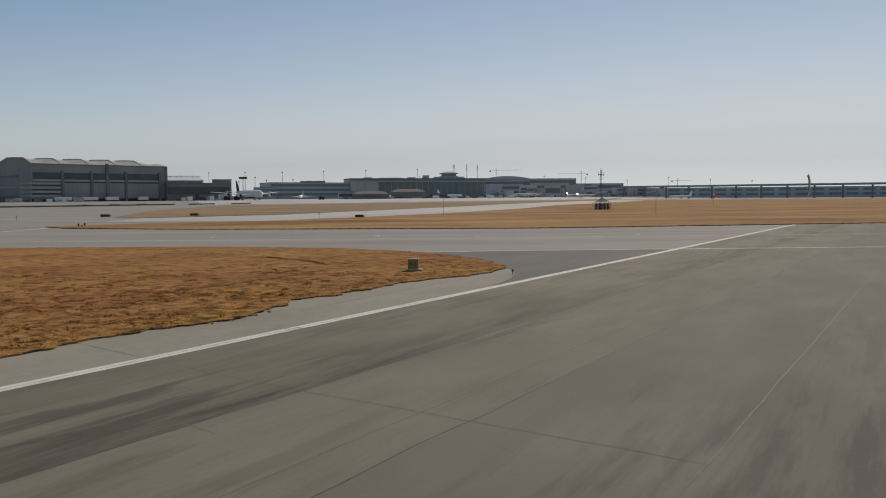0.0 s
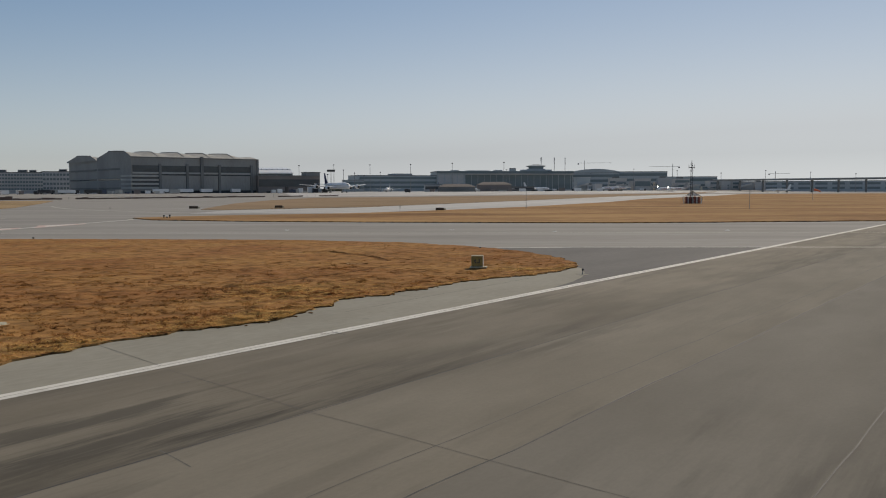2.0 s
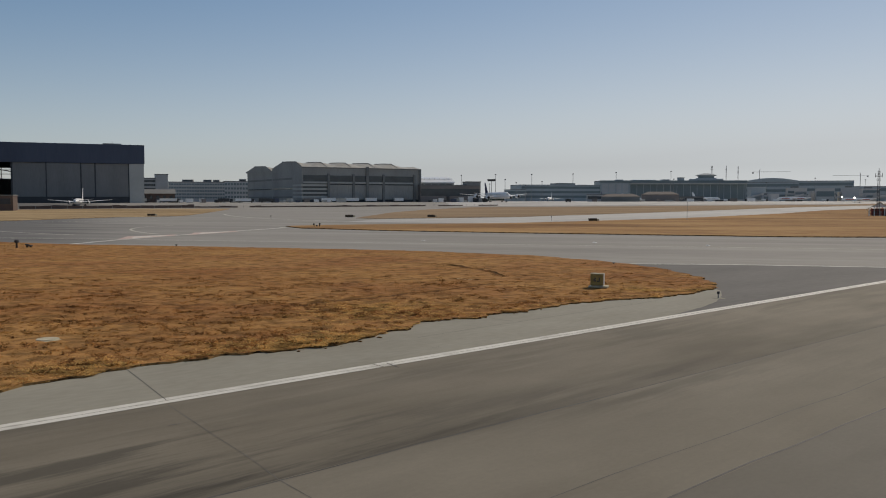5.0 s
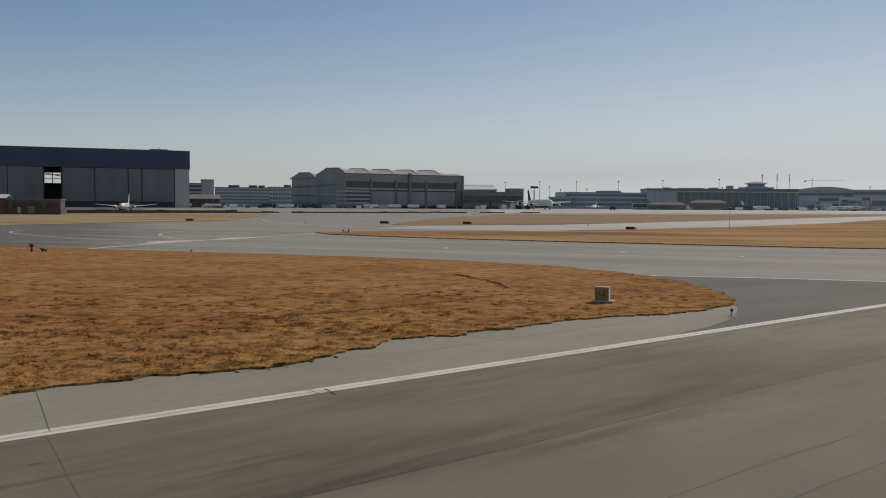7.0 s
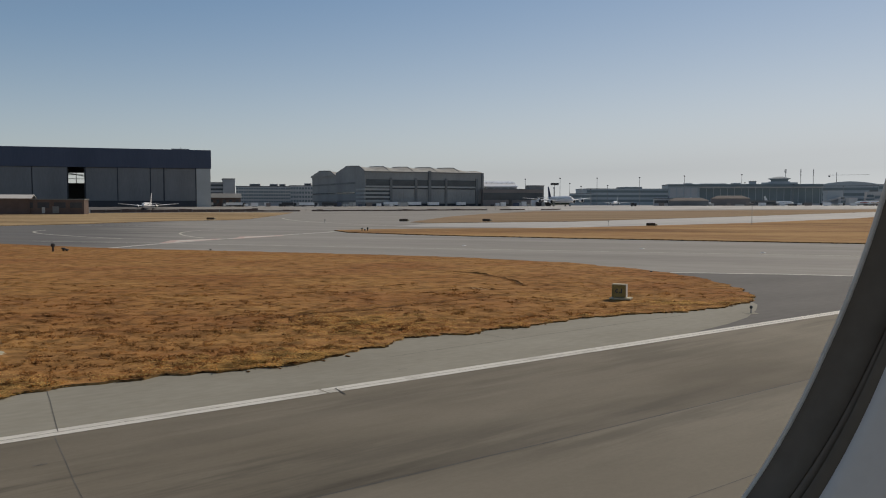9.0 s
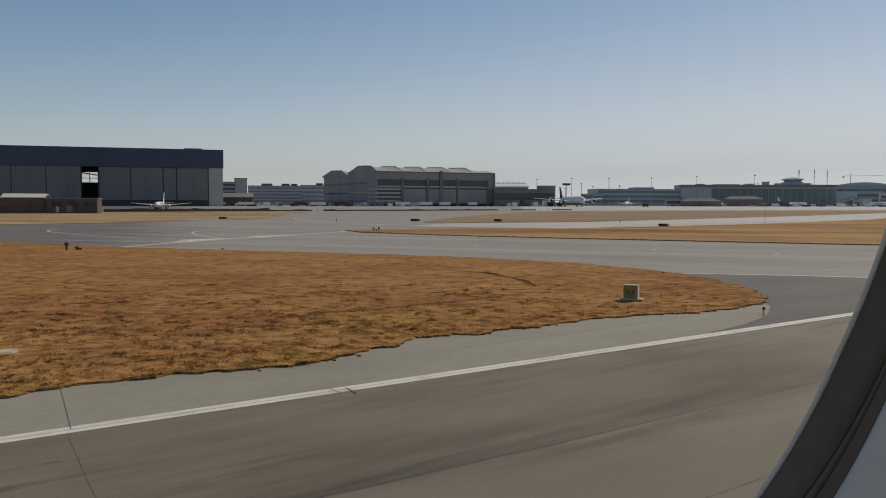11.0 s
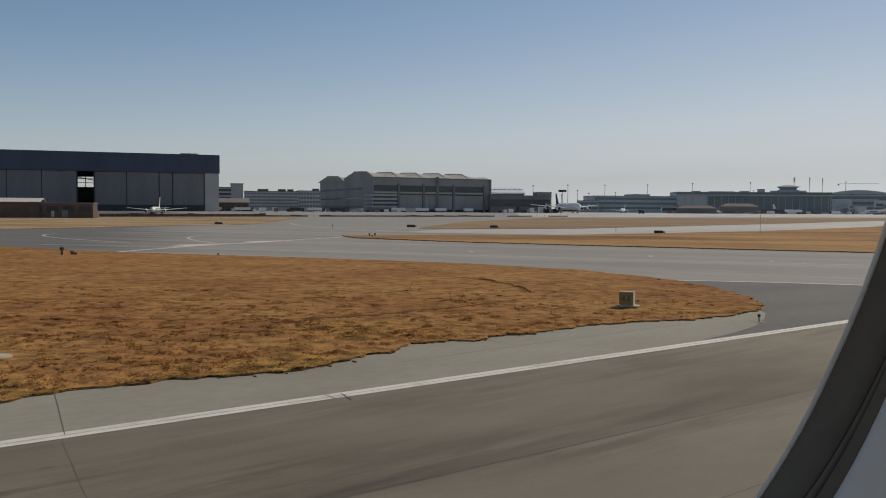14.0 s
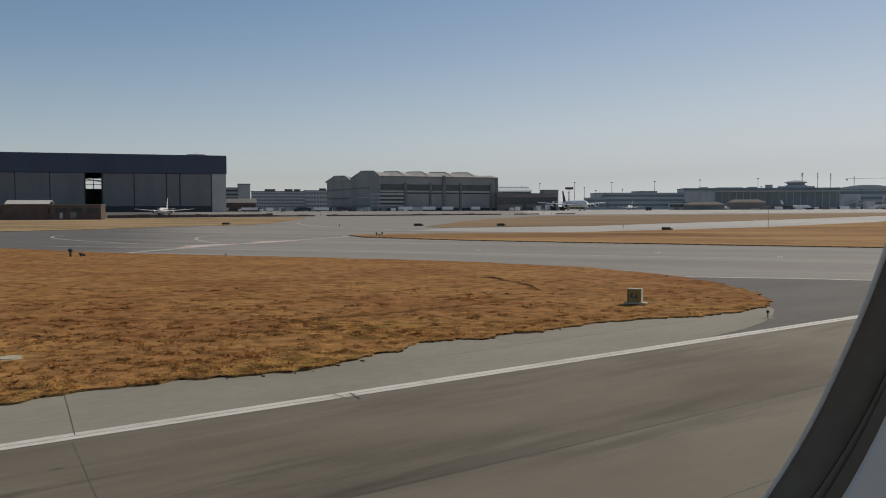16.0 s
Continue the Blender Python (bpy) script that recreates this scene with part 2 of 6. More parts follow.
def stain_along(m, v0, v1, darkest):
    """A dark tyre stain that hugs the joint at v0 and fades unevenly until v1."""
    nodes, link = m.node_tree.nodes, m.node_tree.links.new
    bsdf = nodes["Principled BSDF"]
    base = bsdf.inputs["Base Color"].links[0].from_socket
    geo, turned, split = nodes.new("ShaderNodeNewGeometry"), nodes.new("ShaderNodeMapping"), nodes.new("ShaderNodeSeparateXYZ")
    turned.vector_type = "TEXTURE"
    turned.inputs["Rotation"].default_value = (0, 0, LINE)
    link(geo.outputs["Position"], turned.inputs["Vector"])
    link(turned.outputs["Vector"], split.inputs["Vector"])
    squash, wave = nodes.new("ShaderNodeMapping"), nodes.new("ShaderNodeTexNoise")
    squash.inputs["Scale"].default_value = (0.16, 1, 1)
    wave.inputs["Scale"].default_value, wave.inputs["Detail"].default_value = 0.9, 5
    link(turned.outputs["Vector"], squash.inputs["Vector"])
    link(squash.outputs["Vector"], wave.inputs["Vector"])
    shift = nodes.new("ShaderNodeMath")
    shift.operation = "MULTIPLY_ADD"
    shift.inputs[1].default_value = 7.0
    link(wave.outputs["Fac"], shift.inputs[0])
    link(split.outputs["Y"], shift.inputs[2])
    fade, times = nodes.new("ShaderNodeMapRange"), nodes.new("ShaderNodeMix")
    fade.inputs["From Min"].default_value, fade.inputs["From Max"].default_value = v0 + 3.2, v1 + 3.6
    fade.inputs["To Min"].default_value = darkest
    link(shift.outputs[0], fade.inputs["Value"])
    times.data_type, times.blend_type = "RGBA", "MULTIPLY"
    times.inputs[0].default_value = 1.0
    link(base, times.inputs[6])
    link(fade.outputs["Result"], times.inputs[7])
    link(times.outputs[2], bsdf.inputs["Base Color"])


stain_along(M_RUNWAY, 13.65, 16.6, 0.70)
M_LANE = runway_concrete("warm_grey_runway_concrete", (0.172, 0.151, 0.115), (0.218, 0.194, 0.151), 0.60, (0.41, 0.54), 31.0)
M_OUTER = runway_concrete("cool_grey_runway_concrete", (0.155, 0.140, 0.112), (0.196, 0.179, 0.147), 0.66, (0.41, 0.53), 57.0)
M_SHOULDER = material("pale_shoulder_concrete", (0.248, 0.231, 0.185), (0.318, 0.300, 0.246), 0.85, scale=0.3, fine=14, bump=0.15, stretch=(0.4, 1, 1), turn=LINE, shine=0.3)
M_FILLET = material("dark_fillet_asphalt", (0.092, 0.086, 0.078), (0.135, 0.126, 0.115), 0.85, scale=0.25, fine=12, bump=0.15, stretch=(0.3, 1, 1), turn=LINE)
M_PAINT = material("worn_white_road_paint", (0.40, 0.375, 0.325), (0.68, 0.655, 0.59), 0.7, scale=1.2, fine=7, bump=0.05, stretch=(0.3, 1, 1), turn=LINE, mix=(0.3, 0.5))
M_PALEPAINT = material("pale_taxi_paint", (0.38, 0.36, 0.30), (0.60, 0.57, 0.48), 0.7, scale=0.5, fine=7, bump=0.0)
M_REDPAINT = material("red_sign_paint", (0.50, 0.33, 0.28), (0.60, 0.48, 0.42), 0.7, scale=0.8, fine=6, bump=0.0)
M_SEAL = material("joint_sealant", (0.038, 0.035, 0.030), (0.085, 0.079, 0.068), 0.7, scale=2, bump=0.1)
M_SOIL = turf("dry_grass_ground", (0.332, 0.156, 0.059), (0.414, 0.222, 0.080), bump=0.7)
# dark tone mixes bare earth with painted shade below the turf's lip
M_TURFEDGE = material("turf_edge_earth_and_shade", (0.05, 0.031, 0.019), (0.34, 0.205, 0.088), 0.95, scale=0.9, fine=6, bump=0.6, mix=(0.42, 0.58), shine=0.05)
M_RUT = material("bare_rut_earth", (0.115, 0.058, 0.026), (0.20, 0.108, 0.048), 0.95, scale=0.8, fine=6, bump=0.6, shine=0.05)
M_BARE = material("pale_bare_soil", (0.42, 0.285, 0.155), (0.54, 0.385, 0.225), 0.95, scale=1.5, fine=6, bump=0.5, shine=0.05)
M_CRACK = material("weathered_joint_filler", (0.085, 0.08, 0.07), (0.14, 0.132, 0.116), 0.85, scale=1.0, bump=0.1)
M_STUBBLE = material("grey_brown_stubble", (0.235, 0.158, 0.092), (0.36, 0.256, 0.158), 0.95, scale=0.03, fine=14, bump=0.3, depth=0.1, stretch=(0.35, 1, 1), turn=radians(-22), mix=(0.32, 0.62), shine=0.1, streak=(0.06, 0.2, 0.84, (0.36, 0.56)))
# terminal and office concrete, paled to stand in for distance haze
M_GREY = material("grey_terminal_concrete", (0.46, 0.46, 0.455), (0.58, 0.575, 0.565), 0.8, scale=0.04, fine=14, bump=0.05)
M_HUTROOF = material("grey_brown_tile_roof", (0.115, 0.100, 0.092), (0.17, 0.150, 0.138), 0.8, scale=0.2, fine=14, bump=0.1)
M_FARGRASS = material("far_dry_grass", (0.235, 0.118, 0.052), (0.43, 0.262, 0.115), 0.95, scale=0.05, fine=16, bump=0.35, depth=0.12, stretch=(0.4, 1, 1), turn=radians(-18), mix=(0.36, 0.60), shine=0.1, streak=(0.05, 0.25, 0.80, (0.38, 0.56)))
M_BLADE = turf("dry_grass_blades", (0.362, 0.173, 0.065), (0.448, 0.244, 0.087), 0.5, spread=0.16)
M_STRAW = turf("straw_grass_blades", (0.66, 0.42, 0.165), (0.72, 0.48, 0.19), 0.5, spread=0.12)
M_PALEGRASS = material("pale_tan_grass", (0.255, 0.170, 0.088), (0.50, 0.365, 0.205), 0.95, scale=0.04, fine=16, bump=0.3, depth=0.1, stretch=(0.3, 1, 1), turn=radians(-18), mix=(0.36, 0.60), shine=0.1, streak=(0.10, 0.14, 0.66, (0.40, 0.54)))
# navy raised above its own tone, as haze would lift it
M_NAVY = material("navy_cladding", (0.048, 0.062, 0.100), (0.068, 0.086, 0.132), 0.5, scale=0.06, fine=20, bump=0.02, stretch=(1, 1, 0.1))
M_DOOR = material("grey_hangar_door_cladding", (0.175, 0.172, 0.168), (0.235, 0.232, 0.227), 0.6, scale=0.08, fine=20, bump=0.03, stretch=(1, 1, 0.15))
M_PYLON = material("pale_hangar_cladding", (0.41, 0.41, 0.385), (0.49, 0.49, 0.465), 0.6, scale=0.08, fine=15, bump=0.03)
# near-black for painted gap shade, fittings and lettering; lifted a little for haze
M_GAP = material("dark_gap_shade_and_fittings", (0.042, 0.044, 0.048), (0.064, 0.066, 0.071), 0.7, scale=0.2, bump=0.0)
M_CONC = material("weathered_grey_concrete", (0.27, 0.268, 0.252), (0.37, 0.366, 0.345), 0.85, scale=0.06, fine=18, bump=0.1, stretch=(1, 1, 0.3))
M_CONCDARK = material("stained_concrete", (0.17, 0.172, 0.166), (0.24, 0.242, 0.234), 0.85, scale=0.06, fine=18, bump=0.1)
M_ROOF = material("dull_sheet_roof", (0.30, 0.285, 0.25), (0.44, 0.425, 0.375), 0.6, 0.05, scale=0.12, fine=14, bump=0.1, stretch=(2.5, 1, 1))
# dark glass with some far haze mixed into its tone
M_GLASSDARK = material("dark_window_glass", (0.045, 0.054, 0.062), (0.075, 0.088, 0.098), 0.15, scale=0.1, bump=0.0)
M_BRICK = material("brown_brick", (0.100, 0.069, 0.058), (0.155, 0.110, 0.092), 0.9, scale=0.2, fine=14, bump=0.15)
M_SERVICE = material("brown_service_cladding", (0.20, 0.175, 0.16), (0.27, 0.235, 0.215), 0.8, scale=0.05, fine=14, bump=0.05)
M_OFFICE = material("grey_office_render", (0.36, 0.36, 0.36), (0.46, 0.46, 0.45), 0.85, scale=0.06, fine=12, bump=0.05)
M_WHITE = material("white_aircraft_paint", (0.78, 0.78, 0.77), (0.86, 0.86, 0.85), 0.3, scale=0.1, fine=9, bump=0.0)
M_LIVERY = material("navy_tail_paint", (0.03, 0.04, 0.10), (0.05, 0.06, 0.14), 0.35, scale=0.2, bump=0.0)
M_METAL = material("grey_galvanised_steel", (0.25, 0.25, 0.25), (0.36, 0.36, 0.35), 0.5, 0.6, scale=1.5, bump=0.05)
M_DARKMETAL = material("dark_painted_steel", (0.04, 0.04, 0.042), (0.08, 0.08, 0.08), 0.5, 0.3, scale=0.6, bump=0.05)
M_RUBBER = material("black_tyre_rubber", (0.02, 0.02, 0.02), (0.035, 0.035, 0.035), 0.8, scale=2, bump=0.1)
# terminal cladding and glass, base colours lightened to imitate haze over 1400 m
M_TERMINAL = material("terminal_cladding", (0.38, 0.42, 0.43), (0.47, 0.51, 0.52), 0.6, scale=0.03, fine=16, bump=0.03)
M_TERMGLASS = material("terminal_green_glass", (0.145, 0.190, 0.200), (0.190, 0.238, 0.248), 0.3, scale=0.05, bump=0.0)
M_SIGNBOX = material("weathered_cream_sign_metal", (0.40, 0.35, 0.23), (0.54, 0.48, 0.34), 0.6, scale=1.8, fine=6, bump=0.08)
M_SIGNFACE = material("faded_olive_sign_face", (0.22, 0.17, 0.06), (0.34, 0.27, 0.105), 0.6, scale=2.5, fine=5, bump=0.05, shine=0.2)
M_SIGNBACK = material("dark_sign_back", (0.05, 0.037, 0.028), (0.10, 0.075, 0.055), 0.8, scale=2.0, fine=5, bump=0.05, shine=0.2)
# deck and gate concrete, made paler than its own tone for haze
M_PALE = material("pale_concrete_decks", (0.52, 0.50, 0.47), (0.62, 0.60, 0.57), 0.85, scale=0.05, fine=12, bump=0.05)
M_TREES = material("distant_trees", (0.045, 0.055, 0.035), (0.10, 0.105, 0.07), 0.95, scale=0.02, fine=12, bump=0.5, depth=1.0, shine=0.1)
M_WEED = turf("dark_weed_blades", (0.265, 0.126, 0.052), (0.33, 0.172, 0.072), 0.5, spread=0.16)
M_ORANGE = material("orange_cloth", (0.65, 0.14, 0.05), (0.75, 0.22, 0.09), 0.8, scale=1.0, bump=0.1)
M_RED = material("faded_red_paint", (0.34, 0.07, 0.05), (0.46, 0.12, 0.08), 0.6, scale=1.0, bump=0.05)
# warm tints of lining, seal and rim offset blue skylight in the open cabin
M_LINING = material("grey_cabin_lining_plastic", (0.70, 0.625, 0.55), (0.75, 0.675, 0.595), 0.7, scale=8, fine=40, bump=0.04, depth=0.001, shine=0.2)
M_SEALRUB = material("black_window_seal_rubber", (0.135, 0.097, 0.062), (0.182, 0.134, 0.089), 0.65, scale=20, fine=10, bump=0.05, depth=0.001, shine=0.35)
# rim colour also raised to stand in for bright light from outside
M_RIM = material("pale_window_rim", (0.72, 0.62, 0.50), (0.86, 0.76, 0.63), 0.7, scale=60, fine=10, bump=0.1, depth=0.001, shine=0.3)


# ---- small builders ----
def obj(name, bm, mat, parent=None, label="", smooth=False):
    me = bpy.data.meshes.new(name)
    bmesh.ops.recalc_face_normals(bm, faces=bm.faces)
    bm.to_mesh(me)
    bm.free()
    me.materials.append(mat)
    if smooth:
        for p in me.polygons:
            p.use_smooth = True
    ob = new(name, me)
    ob.parent = parent
    if label:
        ob["label"] = label
    return ob


def part(name, bm, mat, parent, label="", smooth=False):
    return obj(name, bm, mat, parent, label, smooth)


def thing(name, m, label, category, group="", kind=""):
    ob = new(name)
    ob.matrix_world = m
    return tagged(ob, label, category, group, kind)


def box(bm, x0, x1, y0, y1, z0, z1, bevel=0.0):
    made = bmesh.ops.create_cube(bm, size=1.0, matrix=Matrix.LocRotScale(((x0 + x1) / 2, (y0 + y1) / 2, (z0 + z1) / 2), None, (abs(x1 - x0), abs(y1 - y0), abs(z1 - z0))))
    if bevel:
        edges = list({e for v in made["verts"] for e in v.link_edges})
        bmesh.ops.bevel(bm, geom=edges, offset=bevel, segments=2, affect="EDGES")
    return bm


def boxes(*sizes, bevel=0.0):
    bm = bmesh.new()
    for s in sizes:
        box(bm, *s, bevel=bevel)
    return bm


def tube(bm, a, b, r0, r1=None, sides=10):
    a, b = Vector(a), Vector(b)
    r1 = r0 if r1 is None else r1
    q = (b - a).to_track_quat("Z", "Y").to_matrix().to_4x4()
    bmesh.ops.create_cone(bm, cap_ends=True, segments=sides, radius1=r0, radius2=r1, depth=(b - a).length, matrix=Matrix.Translation((a + b) / 2) @ q)
    return bm


def loft(bm, rings, cap=True):
    """Skins rings of equal count, each a list of points."""
    rows = [[bm.verts.new(p) for p in ring] for ring in rings]
    n = len(rows[0])
    for r0, r1 in zip(rows, rows[1:]):
        for i in range(n):
            bm.faces.new((r0[i], r0[(i + 1) % n], r1[(i + 1) % n], r1[i]))
    if cap:
        bm.faces.new(rows[0])
        bm.faces.new(rows[-1])
    return bm


def rise(x, y):
    """Height of the ground: flat round the runways, a low bank up to the aprons."""
    s = min(max((y - 0.65 * x - 560) / 85, 0), 1)
    return 3.6 * s * s * (3 - 2 * s)


U, N = Vector((math.cos(LINE), math.sin(LINE))), Vector((-math.sin(LINE), math.cos(LINE)))


def sv(s, v, z=0.0):
    """A place by metres along the edge line and across it."""
    p = U * s + N * v
    return Vector((p.x, p.y, z))


# ---- ground ----
def sheet(name, corners, mat, z, label="", category="", kind="structure"):
    """A flat paved or painted sheet from its plan corners."""
    bm = bmesh.new()
    bm.faces.new([bm.verts.new((p[0], p[1], z)) for p in corners])
    return tagged(obj(name, bm, mat), label, category, "", kind)


def graded(a, b, fine, coarse, lo, hi):
    out, x = [a], a
    while x < b:
        x += fine if lo < x < hi else coarse
        out.append(min(x, b))
    return out


bm = bmesh.new()
xs, ys = graded(-4400, 4400, 20, 200, -600, 1100), graded(-1200, 4400, 15, 200, 80, 1500)
grid = [[bm.verts.new((x, y, rise(x, y))) for x in xs] for y in ys]
for r0, r1 in zip(grid, grid[1:]):
    for i in range(len(xs) - 1):
        bm.faces.new((r0[i], r0[i + 1], r1[i + 1], r1[i]))
tagged(obj("ground", bm, M_PAVED, smooth=True), "grey weathered asphalt of taxiways and aprons", "ground", "", "structure")

sheet("runway", [sv(-160, 13.65), sv(700, 13.65), sv(700, 21.15), sv(-160, 21.15)], M_RUNWAY, 0.006, "brown-grey runway concrete with dark tyre streaks", "runway")
sheet("runway_lane", [sv(-160, 7.95), sv(700, 7.95), sv(700, 13.65), sv(-160, 13.65)], M_LANE, 0.006, "warm grey runway concrete beside the stained lane", "runway")
sheet("runway_lane", [sv(-160, -70), sv(700, -70), sv(700, 7.95), sv(-160, 7.95)], M_OUTER, 0.006, "cool grey runway concrete with faint tyre smears", "runway")
sheet("pavement_shoulder", [sv(-160, 21.15), sv(26, 21.15), sv(28.7, 21.5), sv(31, 21.95), sv(33.4, 22.36), sv(36, 23.1), sv(38.75, 24.36), sv(41, 25.7), sv(42.2, 26.9), sv(41.6, 28.5), sv(30, 31), sv(-160, 31)], M_SHOULDER, 0.010,
      "pale concrete shoulder beside the runway edge line", "pavement")
sheet("pavement_fillet", [sv(24, 21.16), sv(69.5, 21.16), (43.0, 59.2), (27.5, 64.6), (18.8, 66.4), (16.0, 60.0), sv(40, 29), sv(24, 23)], M_FILLET, 0.003,
      "dark asphalt fillet at the turn-off", "pavement")

# the edge line: two worn stripes side by side, in lengths between the transverse joints
for s0, s1 in ((-160, -38), (-38, -9.0), (-9.0, 4.55), (4.55, 11.7), (11.76, 40), (40, 75), (75, 260)):
    for v0, v1 in ((21.07, 21.34), (21.375, 21.67)):
        sheet("edge_line_stripe", [sv(s0, v0), sv(s1, v0), sv(s1, v1), sv(s0, v1)], M_PAINT, 0.014, "worn white painted runway edge line", "road marking")


def strip(name, a, b, w, mat, z, wobble=0.0, label="", category="joint"):
    """A narrow sheet from a to b, w wide."""
    a, b = Vector(a).to_2d(), Vector(b).to_2d()
    side = (b - a).normalized().orthogonal() * (w / 2)
    n = max(2, int((b - a).length / 1.5))
    bm = bmesh.new()
    rows = []
    for i in range(n + 1):
        p = a.lerp(b, i / n)
        k = 1 + 0.5 * noise.noise((p.x * 1.3, p.y * 1.3, 3.0)) if w < 0.4 else 1
        off = side.normalized() * wobble * noise.noise((p.x * 0.35, p.y * 0.35, 9.0)) if side.length else side
        rows.append([bm.verts.new((*(p + off + side * k), z)), bm.verts.new((*(p + off - side * k), z))])
    for r0, r1 in zip(rows, rows[1:]):
        bm.faces.new((r0[0], r0[1], r1[1], r1[0]))
    return tagged(obj(name, bm, mat), label, category, "", "structure")


JOINT = "dark sealed joint between concrete slabs"
for v, w, m in ((13.65, 0.05, M_SEAL), (7.95, 0.055, M_SEAL), (9.42, 0.03, M_CRACK), (2.2, 0.045, M_SEAL), (-3.6, 0.045, M_SEAL)):
    strip("joint", sv(-70, v), sv(120, v), w, m, 0.0095, 0.10, JOINT)
strip("joint", sv(4.3, 20.9), sv(3.5, 13.65), 0.02, M_CRACK, 0.0097, 0.1, JOINT)
strip("joint", sv(3.5, 13.65), sv(2.6, 2.2), 0.022, M_CRACK, 0.0099, 0.1, JOINT)
strip("joint", (-1.6, 29.7), (12.3, 40.7), 0.035, M_CRACK, 0.0125, 0.15, JOINT)
strip("joint", (1.7, 35.4), (3.0, 33.7), 0.03, M_CRACK, 0.0125, 0.1, JOINT)
strip("joint", (-11.6, 24.6), (-9.1, 19.9), 0.026, M_CRACK, 0.0165, 0.08, JOINT)
strip("joint", (-8.75, 10.9), (-8.1, 9.6), 0.03, M_CRACK, 0.0095, 0.05, JOINT)
strip("joint", (-2.95, 24.55), (-2.55, 23.75), 0.055, M_SEAL, 0.0165, 0.05, "short dark crack across the edge line", "crack")
for a, b in (((-8.45, 17.25), (-8.2, 17.4)), ((-1.2, 27.4), (-0.9, 27.5))):
    strip("crack", a, b, 0.04, M_CRACK, 0.0125, 0.1, "short dark scar in the concrete", "crack")


# painted lines on the far taxiway
def polyline(name, pts, w, mat, z, label, category="road marking"):
    pts = [Vector(p) for p in pts]
    bm = bmesh.new()
    rows = []
    for i, p in enumerate(pts):
        d = (pts[min(i + 1, len(pts) - 1)] - pts[max(i - 1, 0)]).normalized().orthogonal() * (w / 2)
        rows.append((bm.verts.new((*(p + d), z + rise(p.x, p.y))), bm.verts.new((*(p - d), z + rise(p.x, p.y)))))
    for r0, r1 in zip(rows, rows[1:]):
        bm.faces.new((r0[0], r0[1], r1[1], r1[0]))
    return tagged(obj(name, bm, mat), label, category, "", "structure")


def bend(a, b, c, n=10):
    a, b, c = Vector(a), Vector(b), Vector(c)
    return [a.lerp(b, t / n).lerp(b.lerp(c, t / n), t / n) for t in range(n + 1)]


polyline("taxi_line", bend((-41, 102), (-38, 122), (-20.5, 163), 14), 0.75, M_PAINT, 0.010, "pale painted taxiway edge line")
polyline("taxi_line", bend((-82, 176), (-82, 158), (-50, 133), 14), 0.5, M_PALEPAINT, 0.010, "pale curved taxi guide line")
polyline("taxi_line", bend((-46, 182), (-56, 163), (-37, 134), 14), 0.5, M_PALEPAINT, 0.010, "pale curved taxi guide line")
polyline("taxi_line", bend((-150, 214), (-95, 205), (-60, 225), 14), 0.6, M_PALEPAINT, 0.010, "pale curved taxi guide line")
polyline("taxi_line", bend((-60, 330), (-48, 262), (-12, 215), 14), 0.8, M_PALEPAINT, 0.010, "pale curved taxi guide line")
polyline("taxi_line", bend((-20.5, 163), (-22, 172), (-8, 181), 8), 1.0, M_PALEPAINT, 0.010, "pale paint round the grass tip")
polyline("taxi_line", [(19, 66.5), (27.5, 64.7), (43, 59.3), (75, 48)], 0.42, M_PAINT, 0.010, "pale painted taxiway edge line")
polyline("taxi_line", [(-60, 124), (0, 103), (60, 82), (140, 54)], 0.36, M_PALEPAINT, 0.010, "pale painted taxiway centre line")
for corners, bar in (([(-38.6, 116.4), (-33.6, 128.2), (-33.9, 133.0), (-40.0, 126.4)], [(-37.9, 121.0), (-34.9, 128.6), (-34.9, 131.0), (-38.6, 125.6)]),
                     ([(-31.8, 130.4), (-26.4, 143.9), (-26.4, 147.6), (-32.9, 140.6)], [(-31.0, 134.6), (-27.8, 143.0), (-27.8, 145.4), (-31.6, 139.6)])):
    sheet("hold_marking", corners, M_REDPAINT, 0.012, "faded red and white holding position panel", "road marking")
    sheet("hold_marking_bar", bar, M_PAINT, 0.016, "white painted bar on the red panel", "road marking")

# taxiway that leads to the terminal, and the aprons, in paler concrete
sheet("taxiway", [(-10, 205), (27, 192), (50, 206), (92, 238), (166, 320), (233, 411), (396, 580), (560, 770), (540, 830), (318, 596), (154, 391), (89, 315), (45, 262), (0, 236)], M_APRON, 0.02,
      "pale concrete taxiway towards the terminal", "taxiway")
bm = bmesh.new()
prev = None
for i in range(24):
    x = 60 + 74 * i
    y = 585 + 0.65 * x if x < 620 else 988 + 0.28 * (x - 620)
    row = [bm.verts.new((x, y + dy, rise(x, y + dy) + 0.06)) for dy in (0, 8, 16, 24, 32, 40, 48, 56, 64, 80, 440)]
    if prev:
        for k in range(len(row) - 1):
            bm.faces.new((prev[k], row[k], row[k + 1], prev[k + 1]))
    prev = row
tagged(obj("apron", bm, M_APRON), "pale concrete apron in front of hangars and terminal", "apron", "", "structure")


# distant ridge of trees all round the airfield
bm = bmesh.new()
n = 360
ring = []
for i in range(n):
    a = 2 * math.pi * i / n
    far = 3300
    top = 3 + 17 * abs(noise.noise((math.cos(a) * 9, math.sin(a) * 9, 0.0))) + 7 * abs(noise.noise((math.cos(a) * 60, math.sin(a) * 60, 3.0)))
    ring.append([bm.verts.new((far * math.sin(a), far * math.cos(a), -8)), bm.verts.new((far * math.sin(a), far * math.cos(a), 6 + top)), bm.verts.new(((far + 350) * math.sin(a), (far + 350) * math.cos(a), 3))])
